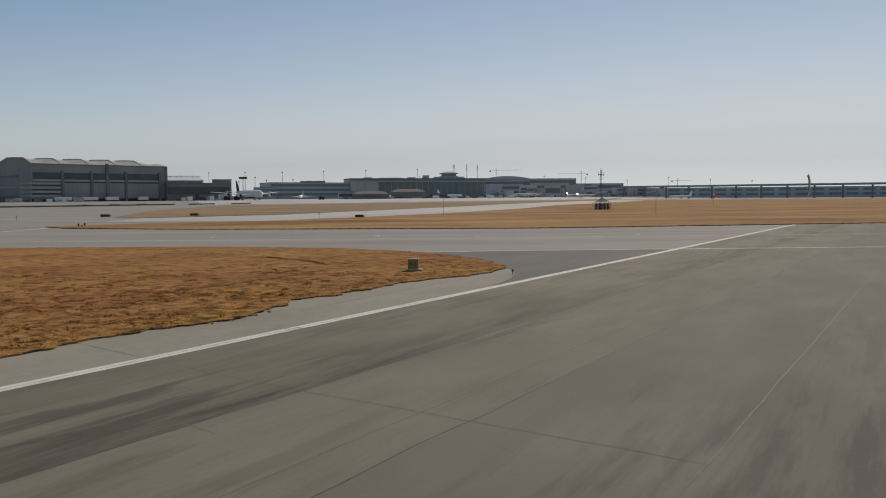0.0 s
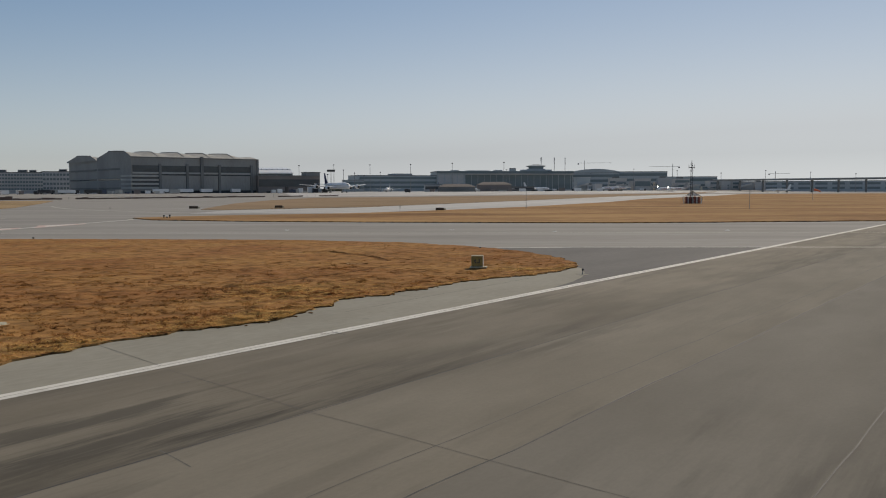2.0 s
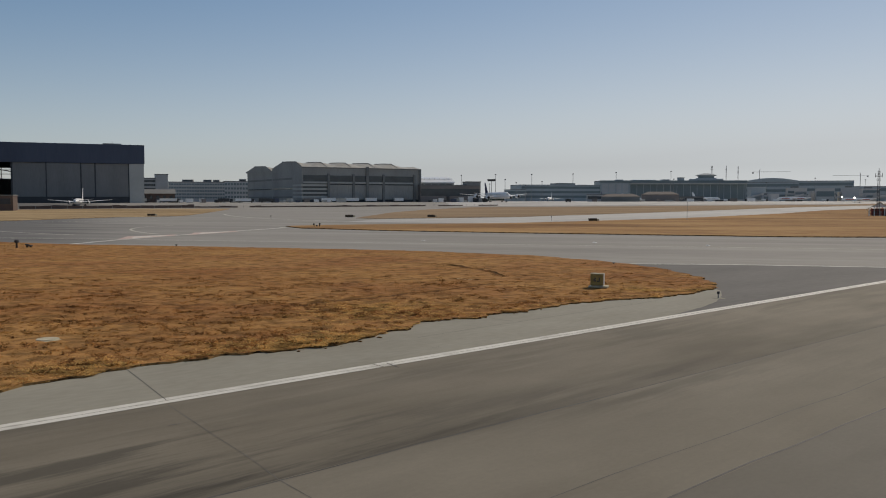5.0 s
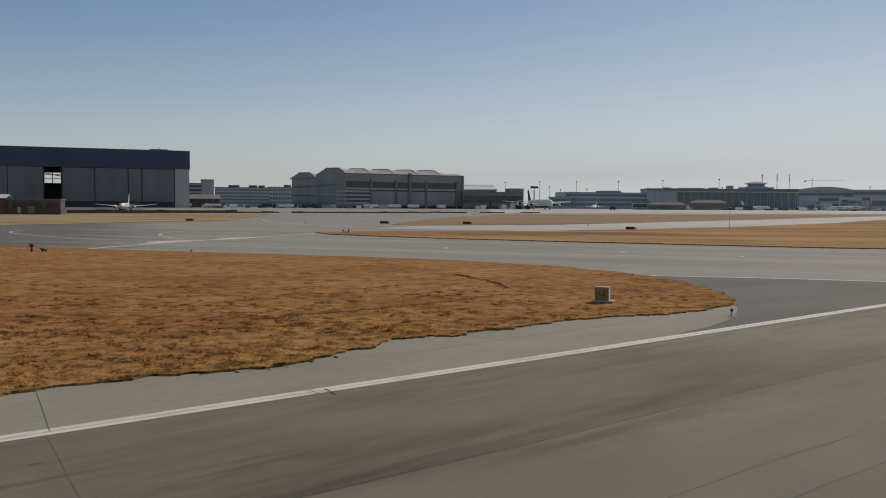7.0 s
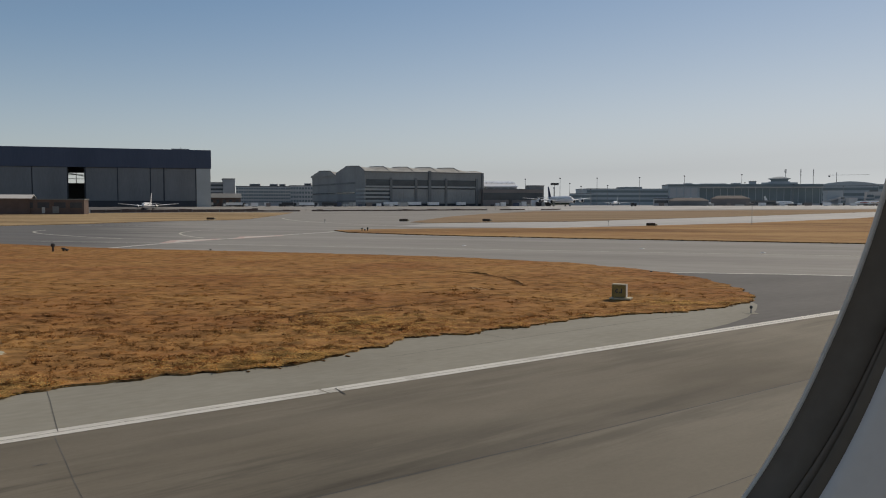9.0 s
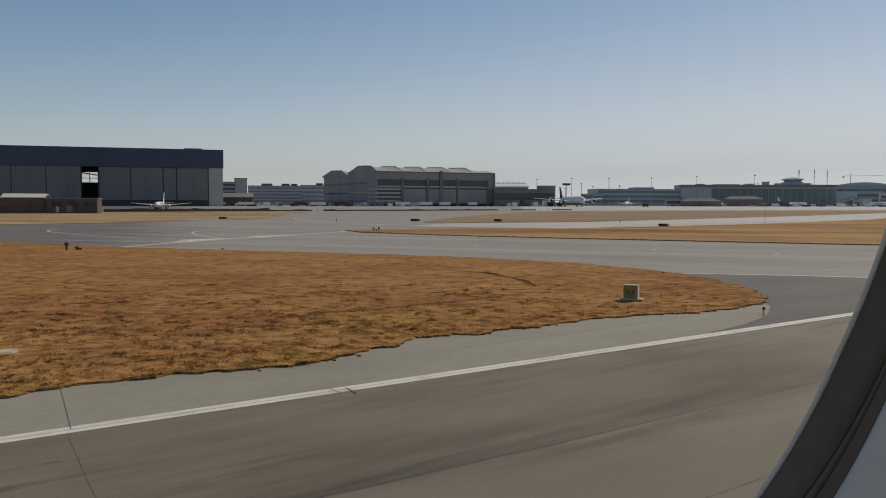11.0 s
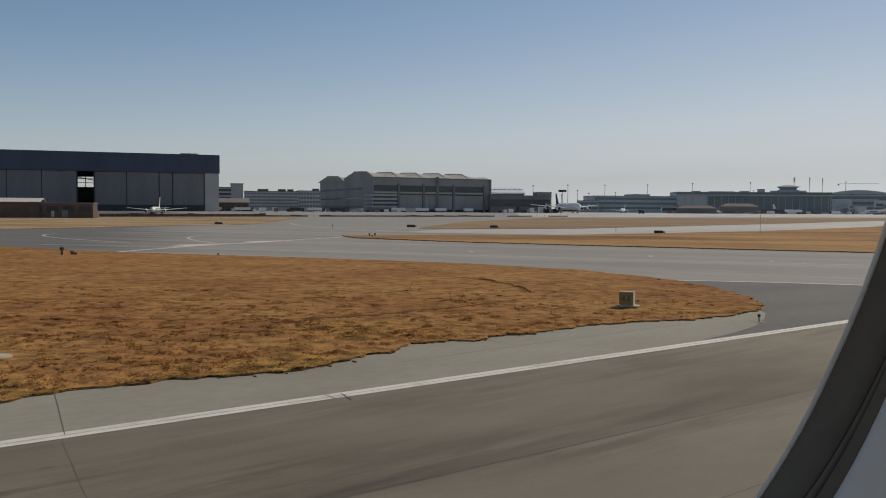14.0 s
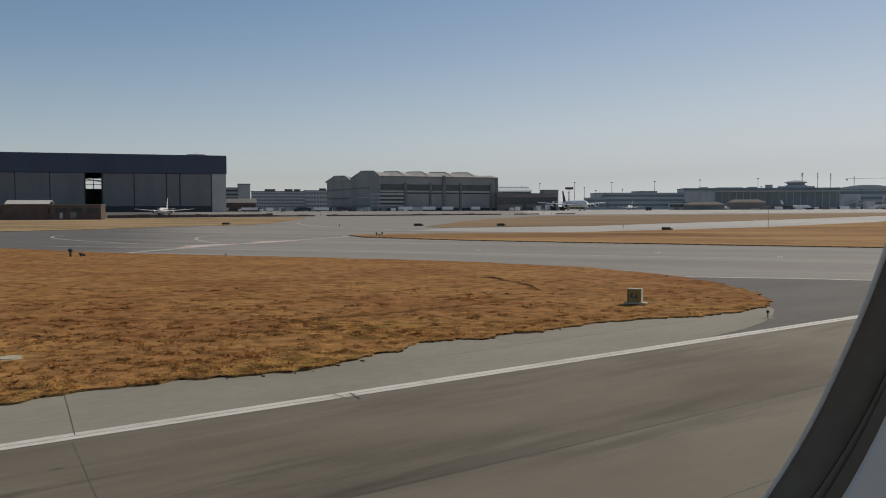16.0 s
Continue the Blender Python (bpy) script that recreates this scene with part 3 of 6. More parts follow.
for a, b in zip(ring, ring[1:] + ring[:1]):
    bm.faces.new((a[0], b[0], b[1], a[1]))
    bm.faces.new((a[1], b[1], b[2], a[2]))
tagged(obj("backdrop", bm, M_TREES), "low distant belt of trees on the horizon", "trees", "", "structure")


# ---- dry grass ----
from mathutils.geometry import delaunay_2d_cdt


def ragged_outline(corners, step, rough, seed):
    """The plan corners with small points between, worn unevenly sideways."""
    out = []
    for a, b in zip(corners, corners[1:] + corners[:1]):
        a, b = Vector(a), Vector(b)
        fine = step * (0.4 if step < 1 and -28 < a.x < 19 and 9 < a.y < 50 else 1)
        n = max(1, int((b - a).length / fine))
        side = (b - a).normalized().orthogonal()
        for i in range(n):
            p = a.lerp(b, i / n)
            k = noise.noise((p.x * 0.45, p.y * 0.45, seed)) + 0.7 * noise.noise((p.x * 1.7, p.y * 1.7, seed + 5)) + 0.25 * noise.noise((p.x * 4.9, p.y * 4.9, seed + 8))
            out.append(p + side * rough * k)
    return out


def edge_distance(pts, outline):
    o = np.array([tuple(p) for p in outline])
    best = np.full(len(pts), 1e9)
    for a, b in zip(o, np.roll(o, -1, axis=0)):
        d = b - a
        t = np.clip(((pts - a) @ d) / max(d @ d, 1e-9), 0, 1)
        best = np.minimum(best, np.hypot(*(pts - a - t[:, None] * d).T))
    return best


def inside(pts, outline):
    o = np.array([tuple(p) for p in outline])
    hit = np.zeros(len(pts), bool)
    for (x0, y0), (x1, y1) in zip(o, np.roll(o, -1, axis=0)):
        cross = (y0 > pts[:, 1]) != (y1 > pts[:, 1])
        with np.errstate(divide="ignore", invalid="ignore"):
            hit ^= cross & (pts[:, 0] < (x1 - x0) * (pts[:, 1] - y0) / (y1 - y0) + x0)
    return hit


def mound(d, high):
    t = np.clip(d / 9.0, 0, 1)
    return 0.08 + high * t * t * (3 - 2 * t)


def clumps(pts):
    """Uneven matted turf: lumps of half a metre and of a hand's width."""
    return np.array([0.09 * noise.noise((x * 0.7, y * 0.8, 2.0)) + 0.15 * max(0.0, noise.noise((x * 1.15, y * 1.5, 6.0)) - 0.05) for x, y in pts]) * np.clip((np.hypot(pts[:, 0] + 15.8, pts[:, 1] - 29.5) - 0.7) / 0.6, 0, 1) * np.clip((64 - pts[:, 1]) / 26, 0.4, 1)


def grass_patch(name, outline, mat, cell, high, label, lumpy=False, lip=0.085):
    o = np.array([tuple(p) for p in outline])
    gx, gy = np.meshgrid(np.arange(o[:, 0].min(), o[:, 0].max(), cell), np.arange(o[:, 1].min(), o[:, 1].max(), cell))
    pts = np.stack([gx.ravel(), gy.ravel()], 1) + np.random.uniform(-0.3, 0.3, (gx.size, 2)) * cell
    if lumpy:
        fx, fy = np.meshgrid(np.arange(-26, 21, 0.2), np.arange(18, 66, 0.26))
        fine = np.stack([fx.ravel(), fy.ravel()], 1) + np.random.uniform(-0.1, 0.1, (fx.size, 2))
        fine = fine[np.abs(fine[:, 0]) < fine[:, 1] * 0.62 + 3]
        pts = np.concatenate([pts[~((pts[:, 0] > -26) & (pts[:, 0] < 21) & (pts[:, 1] > 18) & (pts[:, 1] < 66) & (np.abs(pts[:, 0]) < pts[:, 1] * 0.62 + 3))], fine])
        cell = 0.22
    pts = pts[inside(pts, outline)]
    pts = pts[edge_distance(pts, outline) > cell * 0.35]
    n = len(outline)
    verts = [Vector(p) for p in outline] + [Vector(p) for p in pts]
    co, _, faces, *_ = delaunay_2d_cdt(verts, [(i, (i + 1) % n) for i in range(n)], [], 1, 1e-4)
    c = np.array([tuple(p) for p in co])
    z = mound(edge_distance(c, outline), high) + lip - 0.08
    if lumpy:
        z += clumps(c) * np.clip(edge_distance(c, outline) / 0.5, 0, 1)
    me = bpy.data.meshes.new(name)
    me.from_pydata([(x, y, rise(x, y) + h) for (x, y), h in zip(c, z)], [], [tuple(f) for f in faces])
    me.materials.append(mat)
    top = tagged(new(name, me), label, "grass", "", "structure")
    bm = bmesh.new()
    ring = [(bm.verts.new((*p, rise(*p) - 0.02)), bm.verts.new((*p, rise(*p) + lip))) for p in outline]
    for a, b in zip(ring, ring[1:] + ring[:1]):
        bm.faces.new((a[0], b[0], b[1], a[1]))
    part("turf_edge", bm, M_TURFEDGE, top, "dark edge of the turf, earth with painted shade")
    return top


def tufts(name, pts, outline, high, mat, blades, size, label, upright=False):
    """Clumps of blades, one small triangle each."""
    n = len(pts)
    z = mound(edge_distance(pts, outline), high) + clumps(pts)
    big = np.repeat(np.random.uniform(0.5, 1.0, n) ** 1.5 * size, blades)
    base = np.repeat(pts, blades, axis=0) + np.random.normal(0, 0.35, (n * blades, 2)) * big[:, None]
    zz = np.repeat(z, blades)
    a = np.random.uniform(0, 2 * np.pi, n * blades)
    w = big * np.random.uniform(0.18, 0.42, n * blades)
    h = big * np.random.uniform(0.06, 0.24, n * blades)
    lean = np.random.normal(0, 0.55, (n * blades, 2)) * big[:, None]           # trodden flat
    if upright:
        h, lean = h * 1.9, lean * 0.8
    dx, dy = np.cos(a) * w, np.sin(a) * w
    v = np.zeros((n * blades, 3, 3))
    v[:, 0] = np.stack([base[:, 0] - dx, base[:, 1] - dy, zz - 0.02], 1)
    v[:, 1] = np.stack([base[:, 0] + dx, base[:, 1] + dy, zz - 0.02], 1)
    v[:, 2] = np.stack([base[:, 0] + lean[:, 0], base[:, 1] + lean[:, 1], zz + h], 1)
    down = np.cross(v[:, 1] - v[:, 0], v[:, 2] - v[:, 0])[:, 2] < 0
    v[down] = v[down][:, ::-1]
    me = bpy.data.meshes.new(name)
    me.from_pydata(v.reshape(-1, 3).tolist(), [], np.arange(n * blades * 3).reshape(-1, 3).tolist())
    me.materials.append(mat)
    me.shade_smooth()
    soft_up = np.random.normal(0, 0.22, (n * blades, 3)) + np.array([0, 0, 1])      # matted stalks take the light of the turf
    me.normals_split_custom_set_from_vertices(np.repeat(soft_up / np.linalg.norm(soft_up, axis=1)[:, None], 3, axis=0).tolist())
    return tagged(new(name, me), label, "grass", "", "stuff")


ISLAND = [(-90, -31), (-30, 10.4), (-12.6, 22.9), (-10.2, 25.5), (-5.2, 27.6), (-3.6, 29.8), (-1.0, 33.4), (4.5, 37.2), (8.0, 39.8), (12.0, 41.6), (15.4, 43.6), (17.9, 46.2),
          (18.9, 49.0), (19.9, 55.0), (19.6, 61.2), (18.0, 67.5), (12.8, 76.5), (1.0, 85.7), (-16.6, 93.5), (-41, 103), (-62, 115.6), (-120, 150), (-210, 190)]
island = ragged_outline(ISLAND, 0.7, 0.62, 2.0)
grass_patch("grass_island", island, M_SOIL, 0.9, 0.12, "dry brown mown grass between runway and taxiway", True)
rng = np.random.uniform
RUTS = ([(-7.6, 38.2), (-5.4, 40.3), (-3.4, 41.5), (-1.1, 43.7), (0.9, 45.1), (2.8, 47.1), (4.4, 49.0)], [(2.3, 52.5), (3.0, 51.6), (3.8, 50.9)], [(1.6, 65.0), (3.6, 62.6), (4.8, 60.0), (5.5, 56.6), (5.8, 53.4)])


def off_ruts(pts):
    keep = np.ones(len(pts), bool)
    for path in RUTS:
        for a, b in zip(path, path[1:]):
            a, d = np.array(a), np.array(b) - np.array(a)
            t = np.clip(((pts - a) @ d) / (d @ d), 0, 1)
            keep &= np.hypot(*(pts - a - t[:, None] * d).T) > 0.42
    return keep


for lo, hi, per in ((20, 42, 46), (42, 62, 24), (62, 118, 9)):
    p = np.stack([rng(-85, 22, int(107 * (hi - lo) * per)), rng(lo, hi, int(107 * (hi - lo) * per))], 1)
    p = p[(np.abs(p[:, 0]) < p[:, 1] * 0.62 + 4)]
    p = p[inside(p, island)]
    clump = np.array([noise.noise((x * 0.5, y * 0.5, 1.0)) + 0.7 * noise.noise((x * 0.13, y * 0.13, 4.0)) for x, y in p])
    p = p[clump + 4.0 * clumps(p) + rng(-0.45, 0.45, len(p)) > -0.42]
    p = p[off_ruts(p)]
    p = p[np.hypot(p[:, 0] + 15.6, p[:, 1] - 29.6) > 0.85]
    tufts("grass_tufts", p, island, 0.12, M_BLADE, 5, 0.17 if hi < 50 else 0.20, "dry brown grass tufts on the island")
o = np.array([tuple(q) for q in island])
near = o[(o[:, 1] > 18) & (o[:, 1] < 50) & (o[:, 0] > -24) & (o[:, 0] < 19)]
fringe = np.repeat(near, 40, axis=0) + np.random.normal(0, 0.2, (len(near) * 40, 2)) + np.array(N.to_tuple()) * (0.08 + np.abs(np.random.normal(0.1, 0.42, (len(near) * 40, 1))))
fringe = fringe[inside(fringe, island)]
tufts("grass_fringe", fringe, island, 0.12, M_STRAW, 6, 0.13, "straw-yellow grass fringe along the concrete")
spots = []
for x, y, rx, ry, n in ((-7.0, 28.0, 2.4, 1.1, 900), (-4.9, 29.3, 1.7, 1.2, 700), (-3.0, 36.5, 3.6, 3.4, 1500), (-13.0, 24.2, 1.6, 1.3, 500), (-20.0, 21.0, 3.5, 1.6, 600), (13.5, 45.0, 2.6, 1.0, 300)):
    spots.append(np.array([x, y]) + np.random.normal(0, 0.55, (int(n * 2.6), 2)) * np.array([rx, ry]))
spots = np.concatenate(spots)
spots = spots[inside(spots, island)]
tufts("grass_straw", spots, island, 0.12, M_STRAW, 8, 0.19, "straw-yellow grass patches near the concrete")

weeds = np.stack([rng(-26, 19, 6500), rng(20, 66, 6500)], 1)
weeds = weeds[inside(weeds, island)]
weeds = weeds[off_ruts(weeds)]
thick = np.array([noise.noise((x * 0.22, y * 0.22, 14.0)) for x, y in weeds])
weeds = weeds[(thick + rng(-0.3, 0.3, len(weeds)) > 0.20 + 0.006 * np.clip(weeds[:, 1] - 34, 0, 40)) & (np.hypot(weeds[:, 0] + 15.6, weeds[:, 1] - 29.6) > 1.1)]
tufts("grass_weeds", np.repeat(weeds, 4, axis=0) + np.random.normal(0, 0.14, (len(weeds) * 4, 2)), island, 0.12, M_WEED, 7, 0.20, "dark brown weed clumps in the dry grass")

# standing tussocks, thickest near the concrete
p = np.stack([rng(-26, 18, 26000), rng(20, 56, 26000)], 1)
p = p[inside(p, island)]
gather = np.array([0.5 * noise.noise((x * 0.3, y * 0.4, 24.0)) + 0.8 * noise.noise((x * 1.3, y * 1.7, 3.0)) for x, y in p])
p = p[(gather - 0.016 * np.clip(p[:, 1] - 27, 0, 40) + rng(-0.3, 0.3, len(p)) > 0.12) & (np.hypot(p[:, 0] + 15.6, p[:, 1] - 29.6) > 1.1) & (edge_distance(p, island) > 0.4)]
half = len(p) // 2
for chosen, mat, size, label in ((p[:half], M_WEED, 0.24, "dark brown standing tussocks in the dry grass"), (p[half:], M_BLADE, 0.27, "red-brown standing tussocks in the dry grass")):
    each = np.repeat(chosen, 2, axis=0)
    tufts("grass_tussocks", each + np.random.normal(0, 0.06, each.shape), island, 0.12, mat, 8, size, label, True)

FIELD = [(-20.6, 172), (-16.3, 159.5), (1.6, 144), (19.5, 133.5), (35.6, 125.5), (59, 114), (96, 107), (180, 92), (420, 60), (900, 120), (900, 700), (560, 768), (396, 578), (233, 410), (164, 318),
         (90, 236), (50, 204), (27, 187), (2, 183), (-13, 178)]
field = ragged_outline(FIELD, 5, 0.5, 7.0)
grass_patch("grass_field", field, M_FARGRASS, 14, 0.12, "dry tan grass field beside the far taxiway", lip=0.15)
FIELD_B = [(-7, 250), (-1, 243), (44.5, 262), (89, 314), (154, 390), (318, 595), (520, 810), (760, 1100), (520, 900), (330, 776), (150, 658), (74, 618), (31, 474), (7.5, 366), (-5, 272)]
grass_patch("grass_field", ragged_outline(FIELD_B, 8, 0.8, 3.0), M_STUBBLE, 14, 0.15, "grey-brown dry grass strip before the apron")
FIELD_L = [(-330, 250), (-160, 190), (-111, 208), (-98, 226), (-91, 253), (-84, 272), (-70, 285), (-68, 307), (-76, 400), (-88, 516), (-140, 490), (-190, 455), (-330, 380)]
grass_patch("grass_field", ragged_outline(FIELD_L, 8, 0.8, 11.0), M_PALEGRASS, 12, 0.15, "pale dry grass strip in front of the hangars")
# wheel ruts worn into the island, with ragged tufts along them
along = []
for path in RUTS:
    pts = [Vector(a).lerp(Vector(b), k / 8) for a, b in zip(path, path[1:]) for k in range(8)] + [Vector(path[-1])]
    wide = 0.5 if len(path) == 3 else 0.27
    high = clumps(np.array([tuple(p) for p in pts]))
    bm = bmesh.new()
    rows = []
    for i, (p, c) in enumerate(zip(pts, high)):
        d = (pts[min(i + 1, len(pts) - 1)] - pts[max(i - 1, 0)]).normalized().orthogonal()
        w = wide * max(0.04, 0.45 + 1.3 * noise.noise((p.x * 1.4, p.y * 1.4, 21.0))) * min(1, i / 3, (len(pts) - 1 - i) / 3)
        mid = p + d * 0.25 * noise.noise((p.x * 0.9, p.y * 0.9, 30.0))
        rows.append([bm.verts.new((*(mid + d * w), 0.222 + c)), bm.verts.new((*(mid - d * w), 0.214 + c))])
        along.append(mid)
    for r0, r1 in zip(rows, rows[1:]):
        bm.faces.new((r0[0], r0[1], r1[1], r1[0]))
    short = len(path) == 3
    tagged(obj("wheel_rut", bm, M_BARE if short else M_RUT), "pale bare scrape in the dry grass" if short else "dark bare wheel rut in the dry grass", "rut", "", "structure")
    # turf thrown up along the far side of the rut
    bm = bmesh.new()
    rings = []
    for i, (p, c) in enumerate(zip(pts, high)):
        d = (pts[min(i + 1, len(pts) - 1)] - pts[max(i - 1, 0)]).normalized().orthogonal()
        d = d if d.y > 0 else -d
        k = min(0.6, max(0.0, 0.42 + 1.0 * noise.noise((p.x * 0.9, p.y * 0.9, 41.0)))) * min(1, i / 3, (len(pts) - 1 - i) / 3) * (1.8 if short else 1.0)
        mid = p + d * (0.2 + 0.2 * noise.noise((p.x * 0.9, p.y * 0.9, 30.0)))
        rings.append([(*(mid - d * 0.10), 0.17 + c), (*(mid - d * 0.02), 0.19 + 0.19 * k + c), (*(mid + d * 0.16), 0.19 + 0.15 * k + c), (*(mid + d * 0.40), 0.17 + c)])
    loft(bm, rings)
    tagged(obj("turf_bank", bm, M_SOIL), "low bank of torn dry turf beside a wheel rut", "turf", "", "structure")
ridge = np.repeat(np.array([tuple(p) for p in along]), 16, axis=0)
ridge = ridge + np.random.normal(0, 0.2, ridge.shape) + np.array([-0.06, 0.08])
tufts("grass_weeds", ridge, island, 0.12, M_WEED, 6, 0.22, "ragged dark tufts along the wheel ruts")

# clods broken from the turf edge
bm = bmesh.new()
for k in range(90):
    p = near[random.randrange(len(near))] - np.array(N.to_tuple()) * abs(random.gauss(0.05, 0.16))
    if noise.noise((p[0] * 0.3, p[1] * 0.3, 44.0)) < 0.05:
        continue
    r = random.uniform(0.02, 0.055)
    bmesh.ops.create_icosphere(bm, subdivisions=1, radius=r, matrix=Matrix.Translation((p[0], p[1], 0.012 + r * 0.4)) @ Matrix.Diagonal((1.5, 1.0, 0.6, 1)))
tagged(obj("turf_clods", bm, M_RUT), "small dark clods of turf on the concrete", "soil", "", "stuff")


# ---- hangars ----
def navy_hangar():
    """Long hangar, its front from local x 0 to 230 facing -y, sliding doors under a navy fascia."""
    d = Vector((0.947, 0.32)).normalized()
    right = Vector((-158.0, 589.6))
    L, deep, base = 230.0, 62.0, 3.4
    origin = right - d * L
    m = Matrix.Translation((*origin, base)) @ Matrix.Rotation(math.atan2(d.y, d.x), 4, "Z")
    h = thing("hangar", m, "long hangar with navy fascia and grey sliding doors", "hangar")
    top, sill = 40.0, 27.0
    wall = boxes((0, L, 0.8, 1.6, sill, top - 1), (L - 0.6, L, 1.6, deep, 0, top - 1), (0, 0.6, 1.6, deep, 0, top - 1))
    # back wall with an opening that lets the sky show through
    x0, x1, z0, z1 = L - 98.5, L - 85.5, 17.6, 25.2
    for b in ((0, x0, deep - 0.6, deep, 0, top - 1), (x1, L, deep - 0.6, deep, 0, top - 1), (x0, x1, deep - 0.6, deep, 0, z0), (x0, x1, deep - 0.6, deep, z1, top - 1)):
        box(wall, *b)
    part("wall", wall, M_DOOR, h)
    part("roof", boxes((-0.5, L + 0.4, 0.2, deep + 0.5, top - 1, top - 0.2)), M_CONCDARK, h, "dark flat roof")
    part("fascia", boxes((-1, L + 0.5, -1.2, 0.8, sill, top), bevel=0.15), M_NAVY, h, "navy ribbed fascia")
    bm = bmesh.new()
    for i in range(0, 232, 4):
        box(bm, i - 0.08, i + 0.08, -1.27, -1.2, sill + 0.2, top - 0.2)
    part("fascia_rib", bm, M_NAVY, h)
    part("pylon", boxes((L - 9.6, L, -0.9, 1.6, 0, sill), bevel=0.1), M_PYLON, h, "pale end pylon")
    edges = [0, 9.9, 31.2, 40.2, 61.2, 81.6, 92.6, 114, 135, 156, 177, 198, 230]
    for a, b in zip(edges[1:], edges[2:]):
        if abs(a - 81.6) < 1:
            continue
        back = 0.55 if int(a) % 2 else 0.0
        dm = boxes((L - b + 0.28, L - a - 0.28, back - 0.5, back, 0.4, sill - 0.15), bevel=0.06)
        ribs = []
        for k in range(1, int((b - a) / 3)):
            x = L - b + 0.55 + k * 3
            ribs.append((x - 0.06, x + 0.06, back - 0.56, back - 0.5, 0.6, sill - 0.4))
        dp = part("hangar_door", dm, M_DOOR, h, "grey ribbed sliding door")
        for rb in ribs:
            part("rib", boxes(rb), M_DOOR, dp)
    # dark posts hold the shade of the door gaps in their colour
    for a in edges[1:-1]:
        part("door_post", boxes((L - a - 0.55, L - a + 0.55, 0.05, 0.75, 0, sill)), M_GAP, h, "dark post painted as the shaded gap between doors")
    part("door_rail", boxes((0, L - 9.8, -0.7, 0.7, 0, 0.38)), M_GAP, h, "dark floor rail")
    # near-black band across the doors, from 0.4 to 4.4 m
    part("plinth", boxes((0, L - 9.8, -0.75, -0.58, 0.4, 4.4)), M_GAP, h, "dark band at the foot of the doors")
    # window bars across the back opening and dark transom at the open bay
    bars = boxes(((x0 + x1) / 2 - 0.25, (x0 + x1) / 2 + 0.25, deep - 0.5, deep - 0.2, z0, z1), (x0, x1, deep - 0.5, deep - 0.2, z0 + 3, z0 + 3.4), (x0, x1, deep - 0.5, deep - 0.2, z0 + 6, z0 + 6.4))
    tube(bars, (x0, deep - 0.4, z1), (x1, deep - 0.4, z0 + 5), 0.3, sides=6)
    part("window_bars", bars, M_DARKMETAL, h)
    part("floor_slab", boxes((1, L - 1, 1.6, deep - 0.6, 0.0, 0.1)), M_CONCDARK, h)
    rail = boxes((L - 26, L - 14, 3, 3.3, top - 0.2, top + 0.9))
    tube(rail, (L - 20, 3, top - 0.2), (L - 20, 3, top + 2.2), 0.15)
    part("roof_rail", rail, M_METAL, h)
    return h


